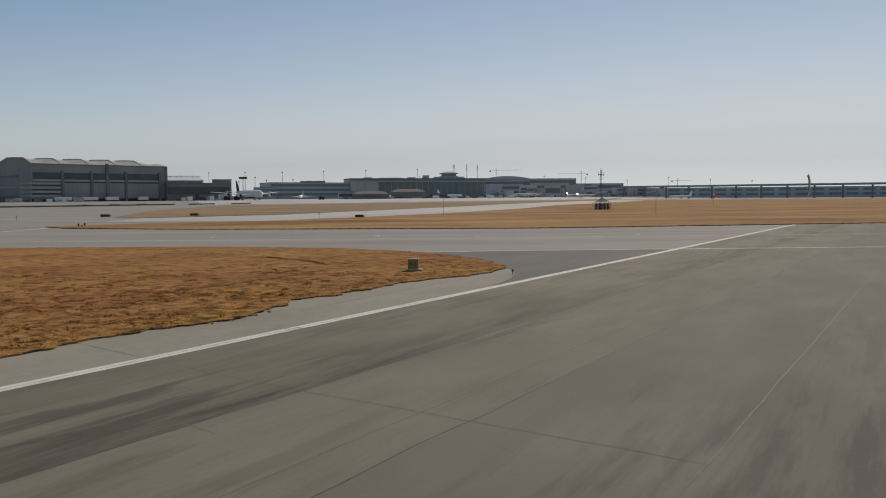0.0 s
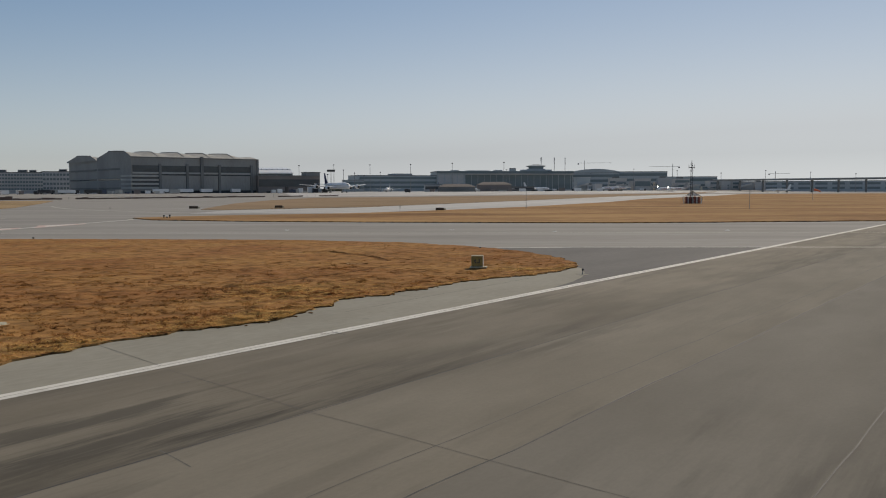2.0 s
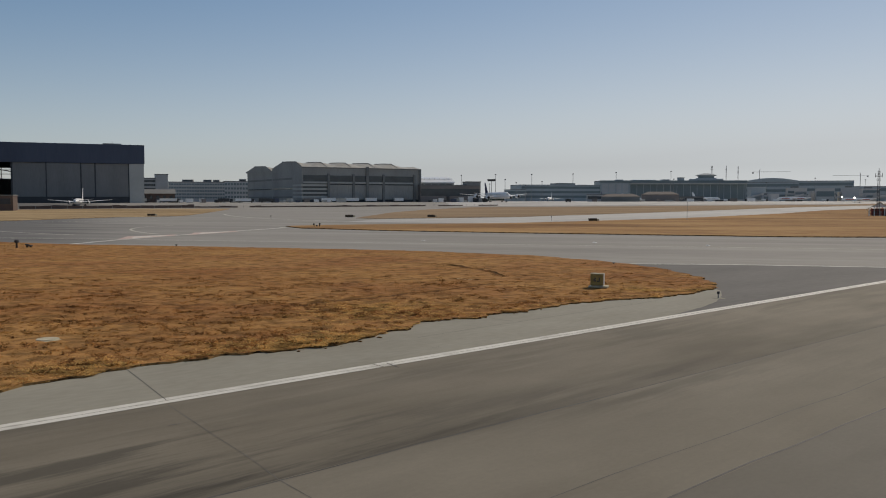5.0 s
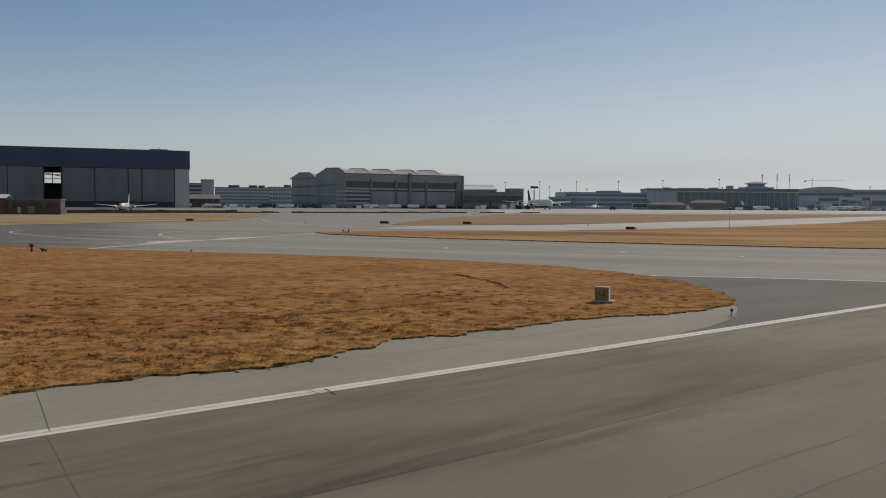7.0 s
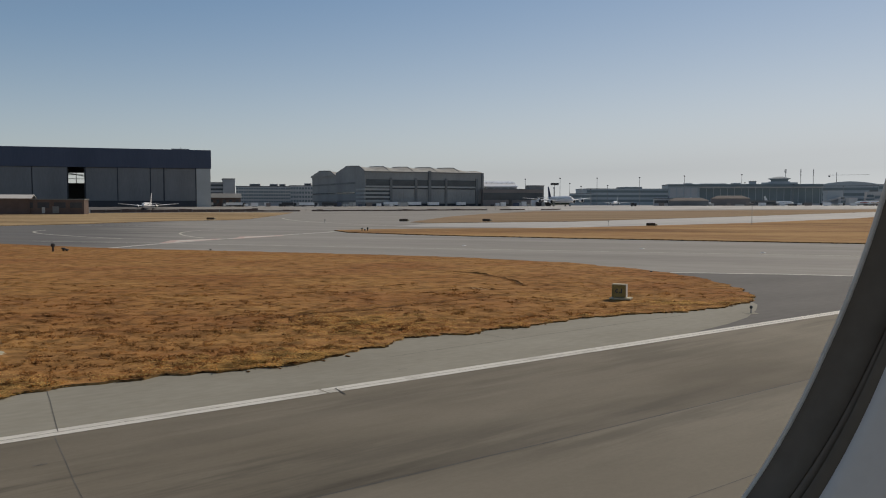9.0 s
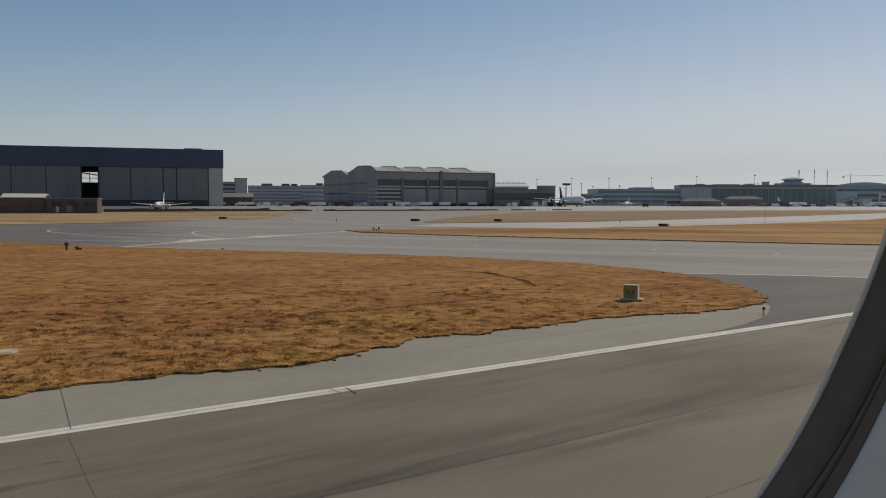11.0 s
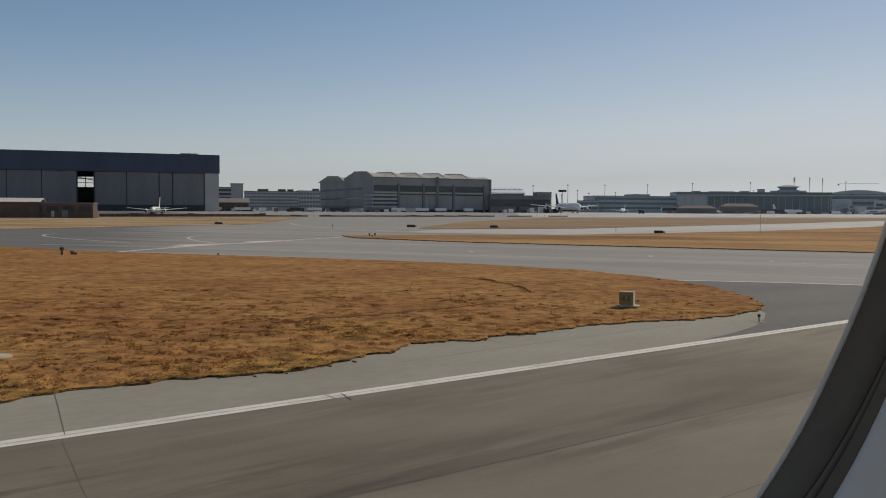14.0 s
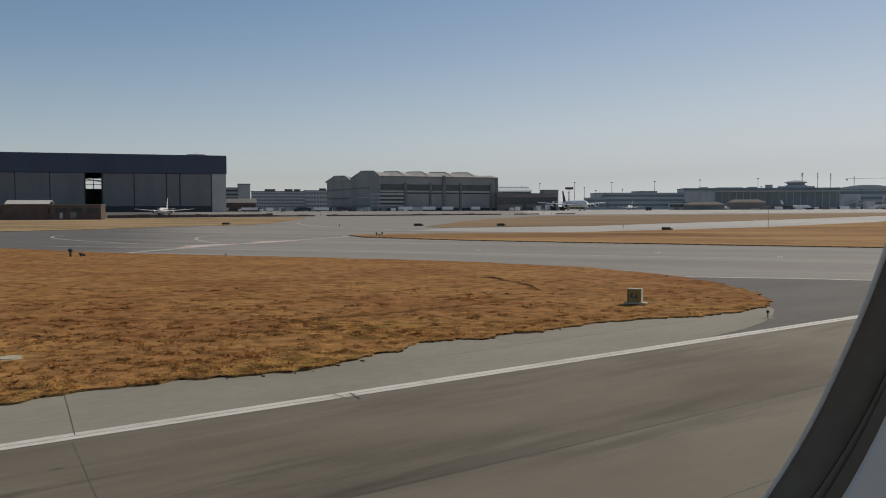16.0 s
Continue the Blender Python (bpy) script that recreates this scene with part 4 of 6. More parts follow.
def concrete_hangar():
    """Two-bay concrete hangar; local x along the front, y into it."""
    d = Vector((0.90, 0.43)).normalized()
    L, deep, H = 119.0, 160.0, 31.0
    m = Matrix.Translation((-61, 735, 3.5)) @ Matrix.Rotation(math.atan2(d.y, d.x), 4, "Z")
    h = thing("hangar", m, "weathered grey concrete hangar with folded roof", "hangar")
    wall = boxes((0, L, 0, 78, 0, H), (1.5, L, 82, deep, 0, H - 1))
    part("wall", wall, M_CONC, h)
    # shade of the slot between the bays, put into a near-black wall
    part("recess_wall", boxes((2.5, L - 2, 78, 82, 0, H - 2)), M_GAP, h, "near-black wall painted as the shaded gap between the bays")
    # folded roof: ridges run from front to back, and the ends are gabled
    for y0, y1, zb, up in ((0, 78, H, 6.0), (82, deep, H - 1, 5.4)):
        bm = bmesh.new()
        n = 60
        ribs = []
        for j, (y, k) in enumerate(((y0 - 0.6, 0.0), (y0 + 14, 0.8), (y0 + 32, 0.93), (y0 + 50, 1.0), (y1 + 0.6, 0.12))):
            rib = []
            for i in range(n + 1):
                x = -0.15 + (L + 0.75) * i / n
                fold = abs(((x / 23.8) + 0.5) % 1 - 0.5) * 2
                end = min(1, (L + 0.6 - x) / 34 + 0.3)
                rib.append(bm.verts.new((x, y, zb + 0.15 + up * k * (0.62 + 0.38 * (1 - fold)) * max(end, 0.55))))
            ribs.append(rib)
        for r0, r1 in zip(ribs, ribs[1:]):
            for i in range(n):
                bm.faces.new((r0[i], r0[i + 1], r1[i + 1], r1[i]))
        edge = [r[0].co.copy() for r in ribs]
        part("roof", bm, M_ROOF, h, "pale folded sheet roof")
        bm = bmesh.new()        # the end wall rises to the roof's edge
        ends = [bm.verts.new((-0.05, v.y, v.z - 0.06)) for v in edge]
        inner = [bm.verts.new((0.6, v.y, v.z - 0.06)) for v in edge]
        low = [bm.verts.new((x, y, zb - 0.3)) for x, y in ((-0.05, y1), (-0.05, y0), (0.6, y1), (0.6, y0))]
        bm.faces.new(ends + low[:2])
        bm.faces.new(inner + low[2:])
        for a, b, c, d in zip(ends, ends[1:], inner[1:], inner):
            bm.faces.new((a, b, c, d))
        part("gable_wall", bm, M_CONC, h)
        for i in range(5):      # dark cappings along the folds
            x = 23.8 * i
            rise_end = max(min(1, (L + 0.6 - x) / 34 + 0.3), 0.55)
            cap = bmesh.new()
            for (ya, ka), (yb, kb) in zip(((y0 + 1, 0.05), (y0 + 14, 0.8), (y0 + 32, 0.93)), ((y0 + 14, 0.8), (y0 + 32, 0.93), (y0 + 50, 1.0))):
                tube(cap, (x, ya, zb + 0.3 + up * ka * rise_end), (x, yb, zb + 0.3 + up * kb * rise_end), 0.4, sides=6)
            part("ridge_cap", cap, M_CONCDARK, h, "dark ridge capping")
    part("parapet", boxes((-0.4, L + 0.4, -0.7, 0.5, H - 0.6, H + 0.3), bevel=0.1), M_CONCDARK, h)
    # front: clerestory band, sill beam, piers and doors
    bays = [0, 24.7, 49.3, 79.8, 112]
    for a, b in zip(bays, bays[1:]):
        part("clerestory", boxes((a + 1.2, b - 1.2, -0.3, -0.02, 18.6, 24.0)), M_GLASSDARK, h, "dark strip of clerestory glass")
        part("sill_beam", boxes((a + 0.9, b - 0.9, -1.0, -0.02, 16.9, 18.3), bevel=0.05), M_PYLON, h, "pale horizontal beam")
        if a > 1:
            dm = boxes((a + 1.4, b - 1.4, -0.6, -0.02, 2.6, 15.6))
            ribs = []
            for k in range(1, 6):
                x = a + 1.4 + (b - a - 2.8) * k / 6
                ribs.append((x - 0.1, x + 0.1, -0.72, -0.6, 2.8, 15.4))
            dp = part("hangar_door", dm, M_CONC, h, "grey panelled hangar door")
            for rb in ribs:
                part("rib", boxes(rb), M_CONC, dp)
            part("door_track", boxes((a + 1.2, b - 1.2, -0.5, -0.02, 15.7, 16.8)), M_GAP, h)
    for a in bays[1:]:
        part("pier", boxes((a - 1.1, a + 1.1, -1.4, -0.02, 0, 25.5), bevel=0.1), M_CONCDARK, h, "dark stained concrete pier")
    part("pier", boxes((61.6, 64.4, -1.5, -0.02, 0, H + 1.4), bevel=0.1), M_CONCDARK, h, "tall dark pier that rises past the roof")
    for k in range(4):
        z = 4.2 + 3.4 * k
        part("louvre_band", boxes((-0.9, 24.0, -0.5, -0.02, z, z + 1.5)), M_PYLON, h, "pale horizontal wall band")
        part("louvre_band", boxes((-0.45, -0.02, 0.0, 22.0, z, z + 1.5)), M_PYLON, h, "pale horizontal wall band")
        part("window_band", boxes((0.6, 23.8, -0.25, -0.02, z + 1.7, z + 3.2)), M_GLASSDARK, h)
    # shade at the foot of the front, painted as a dark strip
    part("base_shadow_wall", boxes((0, L, -0.3, -0.02, 0, 2.5)), M_GAP, h, "dark strip painted as shade along the hangar foot")
    for z0, z1, mat in ((20.5, 22.2, M_CONCDARK), (12.0, 13.0, M_GLASSDARK), (4.0, 5.4, M_CONCDARK)):
        for y0, y1 in ((24, 76), (84, 156)):
            part("side_band", boxes((-0.35 if y0 < 80 else 1.1, -0.02 if y0 < 80 else 1.48, y0, y1, z0, z1)), mat, h, "dark horizontal band on the end wall")
    part("corner_pier", boxes((L - 1.6, L + 0.5, -0.9, 3, 0, H)), M_CONCDARK, h)
    return h


navy_hangar()
concrete_hangar()


# ---- aircraft ----
def airliner(m, L, span, r, engines, label, tail_mat, stripe=None, group="", fin=0.19):
    """Local x towards the nose, z up from the ground; engines on each side."""
    a = thing("airliner", m, label, "aircraft", group)
    zc = r * 1.05 + 0.045 * L
    stations = ((-0.5, 0.12, 0.55), (-0.44, 0.30, 0.45), (-0.36, 0.62, 0.25), (-0.25, 0.92, 0.06), (-0.15, 1, 0), (0.1, 1, 0), (0.34, 1, 0), (0.40, 0.94, -0.03), (0.45, 0.76, -0.12), (0.48, 0.52, -0.22), (0.497, 0.2, -0.33), (0.5, 0.04, -0.36))
    rings = [[(x * L, r * k * math.cos(t), zc + r * up + r * k * math.sin(t)) for t in (2 * math.pi * i / 20 for i in range(20))] for x, k, up in stations]
    part("fuselage", loft(bmesh.new(), rings), M_WHITE, a, smooth=True)
    if stripe:
        for s in (-1, 1):
            part("cheat_line", boxes((-0.3 * L, 0.36 * L, s * (r - 0.02), s * (r + 0.03), zc - 0.25 * r, zc + 0.18 * r)), stripe, a, "painted stripe along the cabin windows")

    def wing(root, tip, chord0, chord1, sweep, z0, z1, thick, name, mat, vertical=False):
        rings = []
        for k in (0.0, 0.35, 0.7, 1.0):
            c, x = chord0 + (chord1 - chord0) * k, root[0] - sweep * k
            out, up = root[1] + (tip - root[1]) * k, z0 + (z1 - z0) * k
            prof = []
            for u, t in ((0, 0), (0.12, 0.5), (0.4, 0.6), (0.75, 0.3), (1, 0.03), (0.75, -0.2), (0.4, -0.45), (0.12, -0.4)):
                tt = t * thick * c
                prof.append((x - u * c, tt, up) if vertical else (x - u * c, out, up + tt))
            rings.append(prof)
        part(name, loft(bmesh.new(), rings), mat, a, smooth=False)

    for s in (-1, 1):
        wing((0.14 * L, s * r * 0.5), s * span / 2, 0.19 * L, 0.045 * L, 0.24 * L, zc - 0.55 * r, zc + 0.022 * span, 0.11, "wing", M_WHITE)
        wing((-0.37 * L, s * r * 0.3), s * span * 0.17, 0.085 * L, 0.03 * L, 0.075 * L, zc + 0.35 * r, zc + 0.8 * r, 0.09, "tailplane", M_WHITE)
    wing((-0.345 * L, 0), 0, 0.135 * L, 0.05 * L, 0.12 * L, zc + 0.5 * r, zc + r + fin * L, 0.07, "fin", tail_mat, True)
    for s in (-1, 1):
        for k in engines:
            y = s * k * span / 2
            x = 0.14 * L - 0.24 * L * k + 0.02 * L
            z = zc - 0.55 * r + (0.022 * span + 0.55 * r) * k - 0.42 * r
            er = 0.52 * r
            prof = ((0.06, 0.85), (0.055, 0.98), (0.03, 1.06), (-0.01, 0.98), (-0.045, 0.7), (-0.06, 0.5))
            e = part("engine", loft(bmesh.new(), [[(x + u * L, y + er * q * math.cos(t), z + er * q * math.sin(t)) for t in (2 * math.pi * i / 16 for i in range(16))] for u, q in prof], False), M_WHITE, a, smooth=True)
            fan = bmesh.new()
            bmesh.ops.create_cone(fan, cap_ends=True, segments=16, radius1=er * 0.86, radius2=er * 0.15, depth=0.015 * L, matrix=Matrix.Translation((x + 0.045 * L, y, z)) @ Matrix.Rotation(math.pi / 2, 4, "Y"))
            part("fan", fan, M_DARKMETAL, e)
            part("pylon", boxes((x - 0.04 * L, x + 0.03 * L, y - 0.12, y + 0.12, z + er * 0.9, z + er * 1.7)), M_WHITE, a)
    for gx, gy in ((0.40 * L, 0), (-0.02 * L, 0.09 * span), (-0.02 * L, -0.09 * span)):
        leg = part("landing_gear", tube(bmesh.new(), (gx, gy, 0.5), (gx, gy, zc - 0.6 * r), 0.16), M_METAL, a)
        wheels = bmesh.new()
        for w in (-0.35, 0.35):
            tube(wheels, (gx, gy + w - 0.18, 0.55), (gx, gy + w + 0.18, 0.55), 0.55, sides=14)
        part("wheel", wheels, M_RUBBER, leg)
    part("cockpit_window", boxes((0.452 * L, 0.472 * L, -0.42 * r, 0.42 * r, zc + 0.28 * r, zc + 0.45 * r)), M_GLASSDARK, a)
    win = bmesh.new()
    n = int(L * 0.62 / 0.9)
    for s in (-1, 1):
        for i in range(n):
            x = -0.28 * L + i * 0.9
            box(win, x - 0.14, x + 0.14, s * (r * 0.985), s * (r * 0.995 + 0.02), zc + 0.10 * r, zc + 0.10 * r + 0.38)
    tagged(part("cabin_windows", win, M_GLASSDARK, a), kind="stuff")
    return a


def stand(x, y, way):
    """Pose on the ground with local x turned to the compass of way = (dx, dy)."""
    return Matrix.Translation((x, y, rise(x, y) + (0.05 if x > 105 and y > 700 else 0.0))) @ Matrix.Rotation(math.atan2(way[1], way[0]), 4, "Z")


airliner(stand(112.7, 742, (0.19, -0.98)), 65, 64, 3.0, (0.33, 0.62), "white four-engined airliner with navy tail parked on the apron", M_LIVERY, fin=0.14)
airliner(stand(-170.8, 497, (0.18, -0.98)), 31, 35, 1.45, (0.30,), "white twin-engined airliner parked before the navy hangar", M_WHITE)
airliner(stand(234, 1068, (-0.35, -0.95)), 38, 34, 1.9, (0.30,), "white twin-engined airliner at the terminal", M_WHITE, group="airliners at the terminal")
airliner(stand(288, 1040, (-0.62, -0.78)), 38, 34, 1.9, (0.30,), "white twin-engined airliner at the terminal", M_LIVERY, group="airliners at the terminal")
airliner(stand(462, 1106, (0.80, -0.60)), 38, 34, 1.9, (0.30,), "white twin-engined airliner with a tall white tail", M_WHITE, group="airliners at the terminal")
airliner(stand(560, 1052, (-0.85, 0.45)), 42, 34, 2.0, (0.30,), "white airliner with a red stripe at the terminal", M_OFFICE, M_RED, group="airliners at the terminal")
airliner(stand(628, 1016, (-0.80, 0.50)), 42, 34, 2.0, (0.30,), "white airliner with a red stripe at the terminal", M_OFFICE, M_RED, group="airliners at the terminal")
airliner(stand(318, 985, (0.55, -0.83)), 30, 28, 1.6, (0.30,), "small white airliner beside the service buildings", M_WHITE, group="airliners at the terminal")
airliner(stand(398, 1060, (-0.7, -0.7)), 30, 28, 1.6, (0.30,), "small white airliner beside the service buildings", M_WHITE, group="airliners at the terminal")
airliner(stand(862, 1090, (-0.6, 0.75)), 38, 34, 1.9, (0.30,), "white twin-engined airliner at the terminal", M_WHITE, group="airliners at the terminal")

M_LAMP = bpy.data.materials.new("lit_landing_lamp")
M_LAMP.use_nodes = True
M_LAMP.node_tree.nodes["Principled BSDF"].inputs["Emission Color"].default_value = (1, 0.96, 0.88, 1)
M_LAMP.node_tree.nodes["Principled BSDF"].inputs["Emission Strength"].default_value = 6.0
# landing lights of the airliners, on stands added to carry them
for x, y in ((603, 1012), (615, 1004)):
    t = thing("landing_lamp", stand(x, y, (-0.6, -0.8)), "lit white landing light on an added stand before the airliners", "lamp", "lit lamps")
    part("stand", tube(bmesh.new(), (0, 0, 0), (0, 0, 5.6), 0.15), M_METAL, t)
    bm = bmesh.new()
    bmesh.ops.create_uvsphere(bm, u_segments=12, v_segments=8, radius=1.0, matrix=Matrix.Translation((0.3, 0, 6.4)) @ Matrix.Diagonal((0.6, 1, 1, 1)))
    part("lamp_head", bm, M_LAMP, t, "lit lamp face", True)


# ---- buildings ----
def building(name, left, right, deep, height, wall_mat, label, floors=0, columns=0, band=None, roof_mat=None, roof_high=0.8, sill_mat=None, base=None, category="building", first=0.25):
    """Block whose front runs from left to right (plan points, seen from the runway); windows storey by storey."""
    a, b = Vector(left), Vector(right)
    d = b - a
    L = d.length
    z = rise(*((a + b) / 2)) if base is None else base
    m = Matrix.Translation((*a, z)) @ Matrix.Rotation(math.atan2(d.y, d.x), 4, "Z")
    t = thing(name, m, label, category)
    part("wall", boxes((0, L, 0, deep, -1, height)), wall_mat, t)
    part("roof", boxes((-0.4, L + 0.4, -0.4, deep + 0.4, height, height + roof_high), bevel=0.1), roof_mat or M_CONCDARK, t)
    if floors:
        step = height * (1 - first * 0.6) / floors
        for f in range(floors):
            z0 = height * first * 0.5 + f * step + 0.3 * step
            if columns:
                w = L / columns
                for c in range(columns):
                    part("window", boxes((c * w + 0.14 * w, (c + 1) * w - 0.14 * w, -0.16, -0.01, z0, z0 + 0.5 * step)), band or M_GLASSDARK, t)
            else:
                part("window_band", boxes((0.5, L - 0.5, -0.2, -0.01, z0, z0 + 0.5 * step)), band or M_GLASSDARK, t)
            if sill_mat:
                part("sill", boxes((0.2, L - 0.2, -0.5, -0.01, z0 - 0.36 * step, z0 - 0.04 * step)), sill_mat, t)
    return t


def gable_house(left, right, deep, height, ridge, wall_mat, roof_mat, label, base=None, windows=True, hip=False):
    a, b = Vector(left), Vector(right)
    d = b - a
    L = d.length
    z = rise(*((a + b) / 2)) if base is None else base
    t = thing("low_building", Matrix.Translation((*a, z)) @ Matrix.Rotation(math.atan2(d.y, d.x), 4, "Z"), label, "building")
    part("wall", boxes((0, L, 0, deep, -1, height)), wall_mat, t)
    bm = bmesh.new()
    o = 0.8
    prof = [(-o, height - 0.15), (deep / 2, height + ridge), (deep + o, height - 0.15), (deep / 2, height + ridge - 0.35)]
    tuck = deep * 0.45 if hip else 0
    loft(bm, [[(x + (inward if 0 < y < deep else 0), y, zz) for y, zz in prof] for x, inward in ((-o, tuck), (L + o, -tuck))])
    part("roof", bm, roof_mat, t)
    for k in range(int(L // 5) if windows else 0):
        part("window", boxes((k * 5 + 1.2, k * 5 + 3.4, -0.14, -0.01, height * 0.35, height * 0.75)), M_GLASSDARK, t)
    return t


# brick sheds before the navy hangar
brick = building("brick_shed", (-300, 401), (-180.5, 430), 14, 6.8, M_BRICK, "long low brown brick shed before the navy hangar", 1, 16, M_GAP, base=0.9, roof_high=0.5)
part("door", boxes((108, 111, -0.2, -0.02, 0, 3.4)), M_CONCDARK, brick, "grey door")
part("door", boxes((103, 104.5, -0.2, -0.02, 0, 3.0)), M_PYLON, brick, "pale door")
gable_house((-224, 418.7), (-205, 423.3), 12, 7.6, 1.9, M_BRICK, M_PALE, "brick shed with a pale sheet roof", base=0.9, windows=False)
# offices between the hangars
building("office_block", (-212, 774), (-196, 778), 24, 21.5, M_OFFICE, "grey office block with long window strips", 5, 0)
building("office_block", (-196.5, 776), (-186, 779), 20, 25, M_OFFICE, "taller grey stair tower of an office block", 0, 0)
gable_house((-185, 664), (-156, 672), 16, 7.2, 3.4, M_BRICK, M_CONCDARK, "brown low building with pitched roof")
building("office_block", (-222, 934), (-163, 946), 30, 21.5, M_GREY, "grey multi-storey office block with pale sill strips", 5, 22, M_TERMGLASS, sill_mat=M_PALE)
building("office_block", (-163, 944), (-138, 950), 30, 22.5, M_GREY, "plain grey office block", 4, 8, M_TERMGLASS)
for x, y, w in ((-210, 940, 12), (-188, 945, 9), (-178, 950, 7), (-150, 955, 8)):
    t = thing("roof_plant", Matrix.Translation((x, y + 8, rise(x, y) + (22.3 if x < -163 else 23.3))), "grey plant room on an office roof", "roof plant", "roof plant rooms")
    part("body", boxes((0, w, 0, 5, 0, 2.6), bevel=0.1), M_OFFICE, t)
    part("louvre", boxes((0.6, w - 0.6, -0.1, -0.01, 0.6, 2.0)), M_GLASSDARK, t)
# low buildings beside the concrete hangar
annex = building("annex", (50, 800), (80, 803), 40, 17.5, M_CONCDARK, "dark annex with a pale sloping roof", 2, 6)
bm = bmesh.new()
loft(bm, [[(x0, y, z) for x0 in (-3, 31)] + [(x1, y, zz) for x1, zz in ((31, z + 0.9), (-3, z + 0.9))] for y, z in ((-0.6, 18.4), (12, 21.4), (12.2, 22.0), (38, 24.2))])
part("sloping_roof", bm, M_WHITE, annex, "pale sloping sheet roof")
for k in range(7):
    part("roof_rib", boxes((k * 5 - 2.1, k * 5 - 1.8, 11.6, 12.1, 20.6, 23.4)), M_CONCDARK, annex)
for k in range(5):
    part("pillar", boxes((k * 7 + 0.4, k * 7 + 1.3, -1.2, -0.3, 0, 17.4)), M_GREY, annex, "grey pillar")
building("low_building", (46, 778), (104, 790), 26, 15.6, M_SERVICE, "dark brown low workshop building", 1, 0)
building("low_building", (91, 789), (105, 792), 12, 19.0, M_CONC, "pale stair block on the workshop", 0, 0)
gable_house((272, 958), (315, 948), 18, 6.2, 3.2, M_CONCDARK, M_HUTROOF, "low service building with a brown pitched roof", windows=False, hip=True)
gable_house((349, 1040), (393, 1028), 20, 9.2, 3.6, M_SERVICE, M_HUTROOF, "taller service building with a brown pitched roof", windows=False, hip=True)
building("low_building", (262, 985), (286, 980), 14, 8.2, M_GREY, "plain grey service block beside the brown buildings", 1, 0)
building("low_building", (398, 1075), (440, 1062), 14, 6.0, M_CONCDARK, "dark low baggage hall", 1, 0)
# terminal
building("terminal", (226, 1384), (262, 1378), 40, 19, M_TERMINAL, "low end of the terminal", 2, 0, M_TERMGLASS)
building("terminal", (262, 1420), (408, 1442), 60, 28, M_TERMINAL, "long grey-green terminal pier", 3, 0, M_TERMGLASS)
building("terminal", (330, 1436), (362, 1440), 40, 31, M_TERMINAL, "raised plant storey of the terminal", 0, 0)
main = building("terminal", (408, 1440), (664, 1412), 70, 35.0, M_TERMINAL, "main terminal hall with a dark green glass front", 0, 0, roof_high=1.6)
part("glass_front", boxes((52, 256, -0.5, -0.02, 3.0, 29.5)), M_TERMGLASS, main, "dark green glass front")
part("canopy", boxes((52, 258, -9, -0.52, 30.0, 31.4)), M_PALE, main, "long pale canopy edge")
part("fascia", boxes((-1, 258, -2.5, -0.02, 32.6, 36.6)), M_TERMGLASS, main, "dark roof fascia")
for k in range(18):
    part("mullion", boxes((52 + k * 11.8, 52.7 + k * 11.8, -0.9, -0.52, 3.0, 29.9)), M_TERMINAL, main)
for k in range(4):
    part("wall_panel", boxes((3 + k * 12, 13 + k * 12, -0.35, -0.02, 14, 30)), M_GREY, main, "pale wall panel")
part("plinth", boxes((0, 256, -3.0, -0.52, 0, 3.0)), M_GREY, main)
for x0, x1, h in ((30, 42, 38.4), (58, 100, 37.8), (112, 124, 38.6)):
    part("roof_step", boxes((x0, x1, 8, 30, 36.6, h)), M_TERMINAL, main, "low raised roof section")
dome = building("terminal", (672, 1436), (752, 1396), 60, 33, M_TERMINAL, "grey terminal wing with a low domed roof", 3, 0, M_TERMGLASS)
bm = bmesh.new()
rings = []
for k in range(13):
    t = k / 12
    rings.append([(2 + 86 * t, y, 33.5 + (7.5 * math.sin(math.pi * (0.12 + 0.76 * t)) if z else 0)) for y, z in ((0, 0), (0, 1), (55, 1), (55, 0))])
loft(bm, rings)
part("domed_roof", bm, M_TERMINAL, dome, "grey-green domed roof")
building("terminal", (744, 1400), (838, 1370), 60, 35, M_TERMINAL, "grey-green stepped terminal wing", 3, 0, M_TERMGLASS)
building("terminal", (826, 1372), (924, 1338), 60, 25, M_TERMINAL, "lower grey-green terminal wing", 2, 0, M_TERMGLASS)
# jumble of gates, decks and plant blocks before the terminal wings
dice = random.Random(5)
for k in range(30):
    x = 636 + k * 10.2 + dice.uniform(-6, 6)
    y = 1335 - 0.30 * (x - 636) + dice.uniform(-22, 14)
    w, h = dice.uniform(10, 30), dice.uniform(7, 24) * (1 - 0.25 * k / 30)
    skew = dice.uniform(-0.45, 0.15)
    # pale and grey walls carry the haze in their colour
    wall = dice.choice((M_GREY, M_GREY, M_PALE, M_PALE, M_TERMINAL, M_OFFICE))
    block = building("gate_block", (x, y), (x + w, y + skew * w), 14, h, wall, "grey concrete gate block before the terminal", dice.choice((0, 1, 2)), 0, M_TERMGLASS, M_PALE if dice.random() < 0.4 else M_GREY)
    if k % 3 == 0:
        bm = bmesh.new()
        loft(bm, [[(u, -4.5, z), (u, -1.5, z), (u, -1.5, z + 3), (u, -4.5, z + 3)] for u, z in ((-8, 4.0), (w * 0.8, 5.5 + h * 0.25))])
        part("sloping_gangway", bm, M_PALE, block, "pale sloping gangway")
    if k % 4 == 1:
        part("plant_box", boxes((w * 0.2, w * 0.6, 3, 8, h + 0.8, h + 3.4)), M_CONCDARK, block)
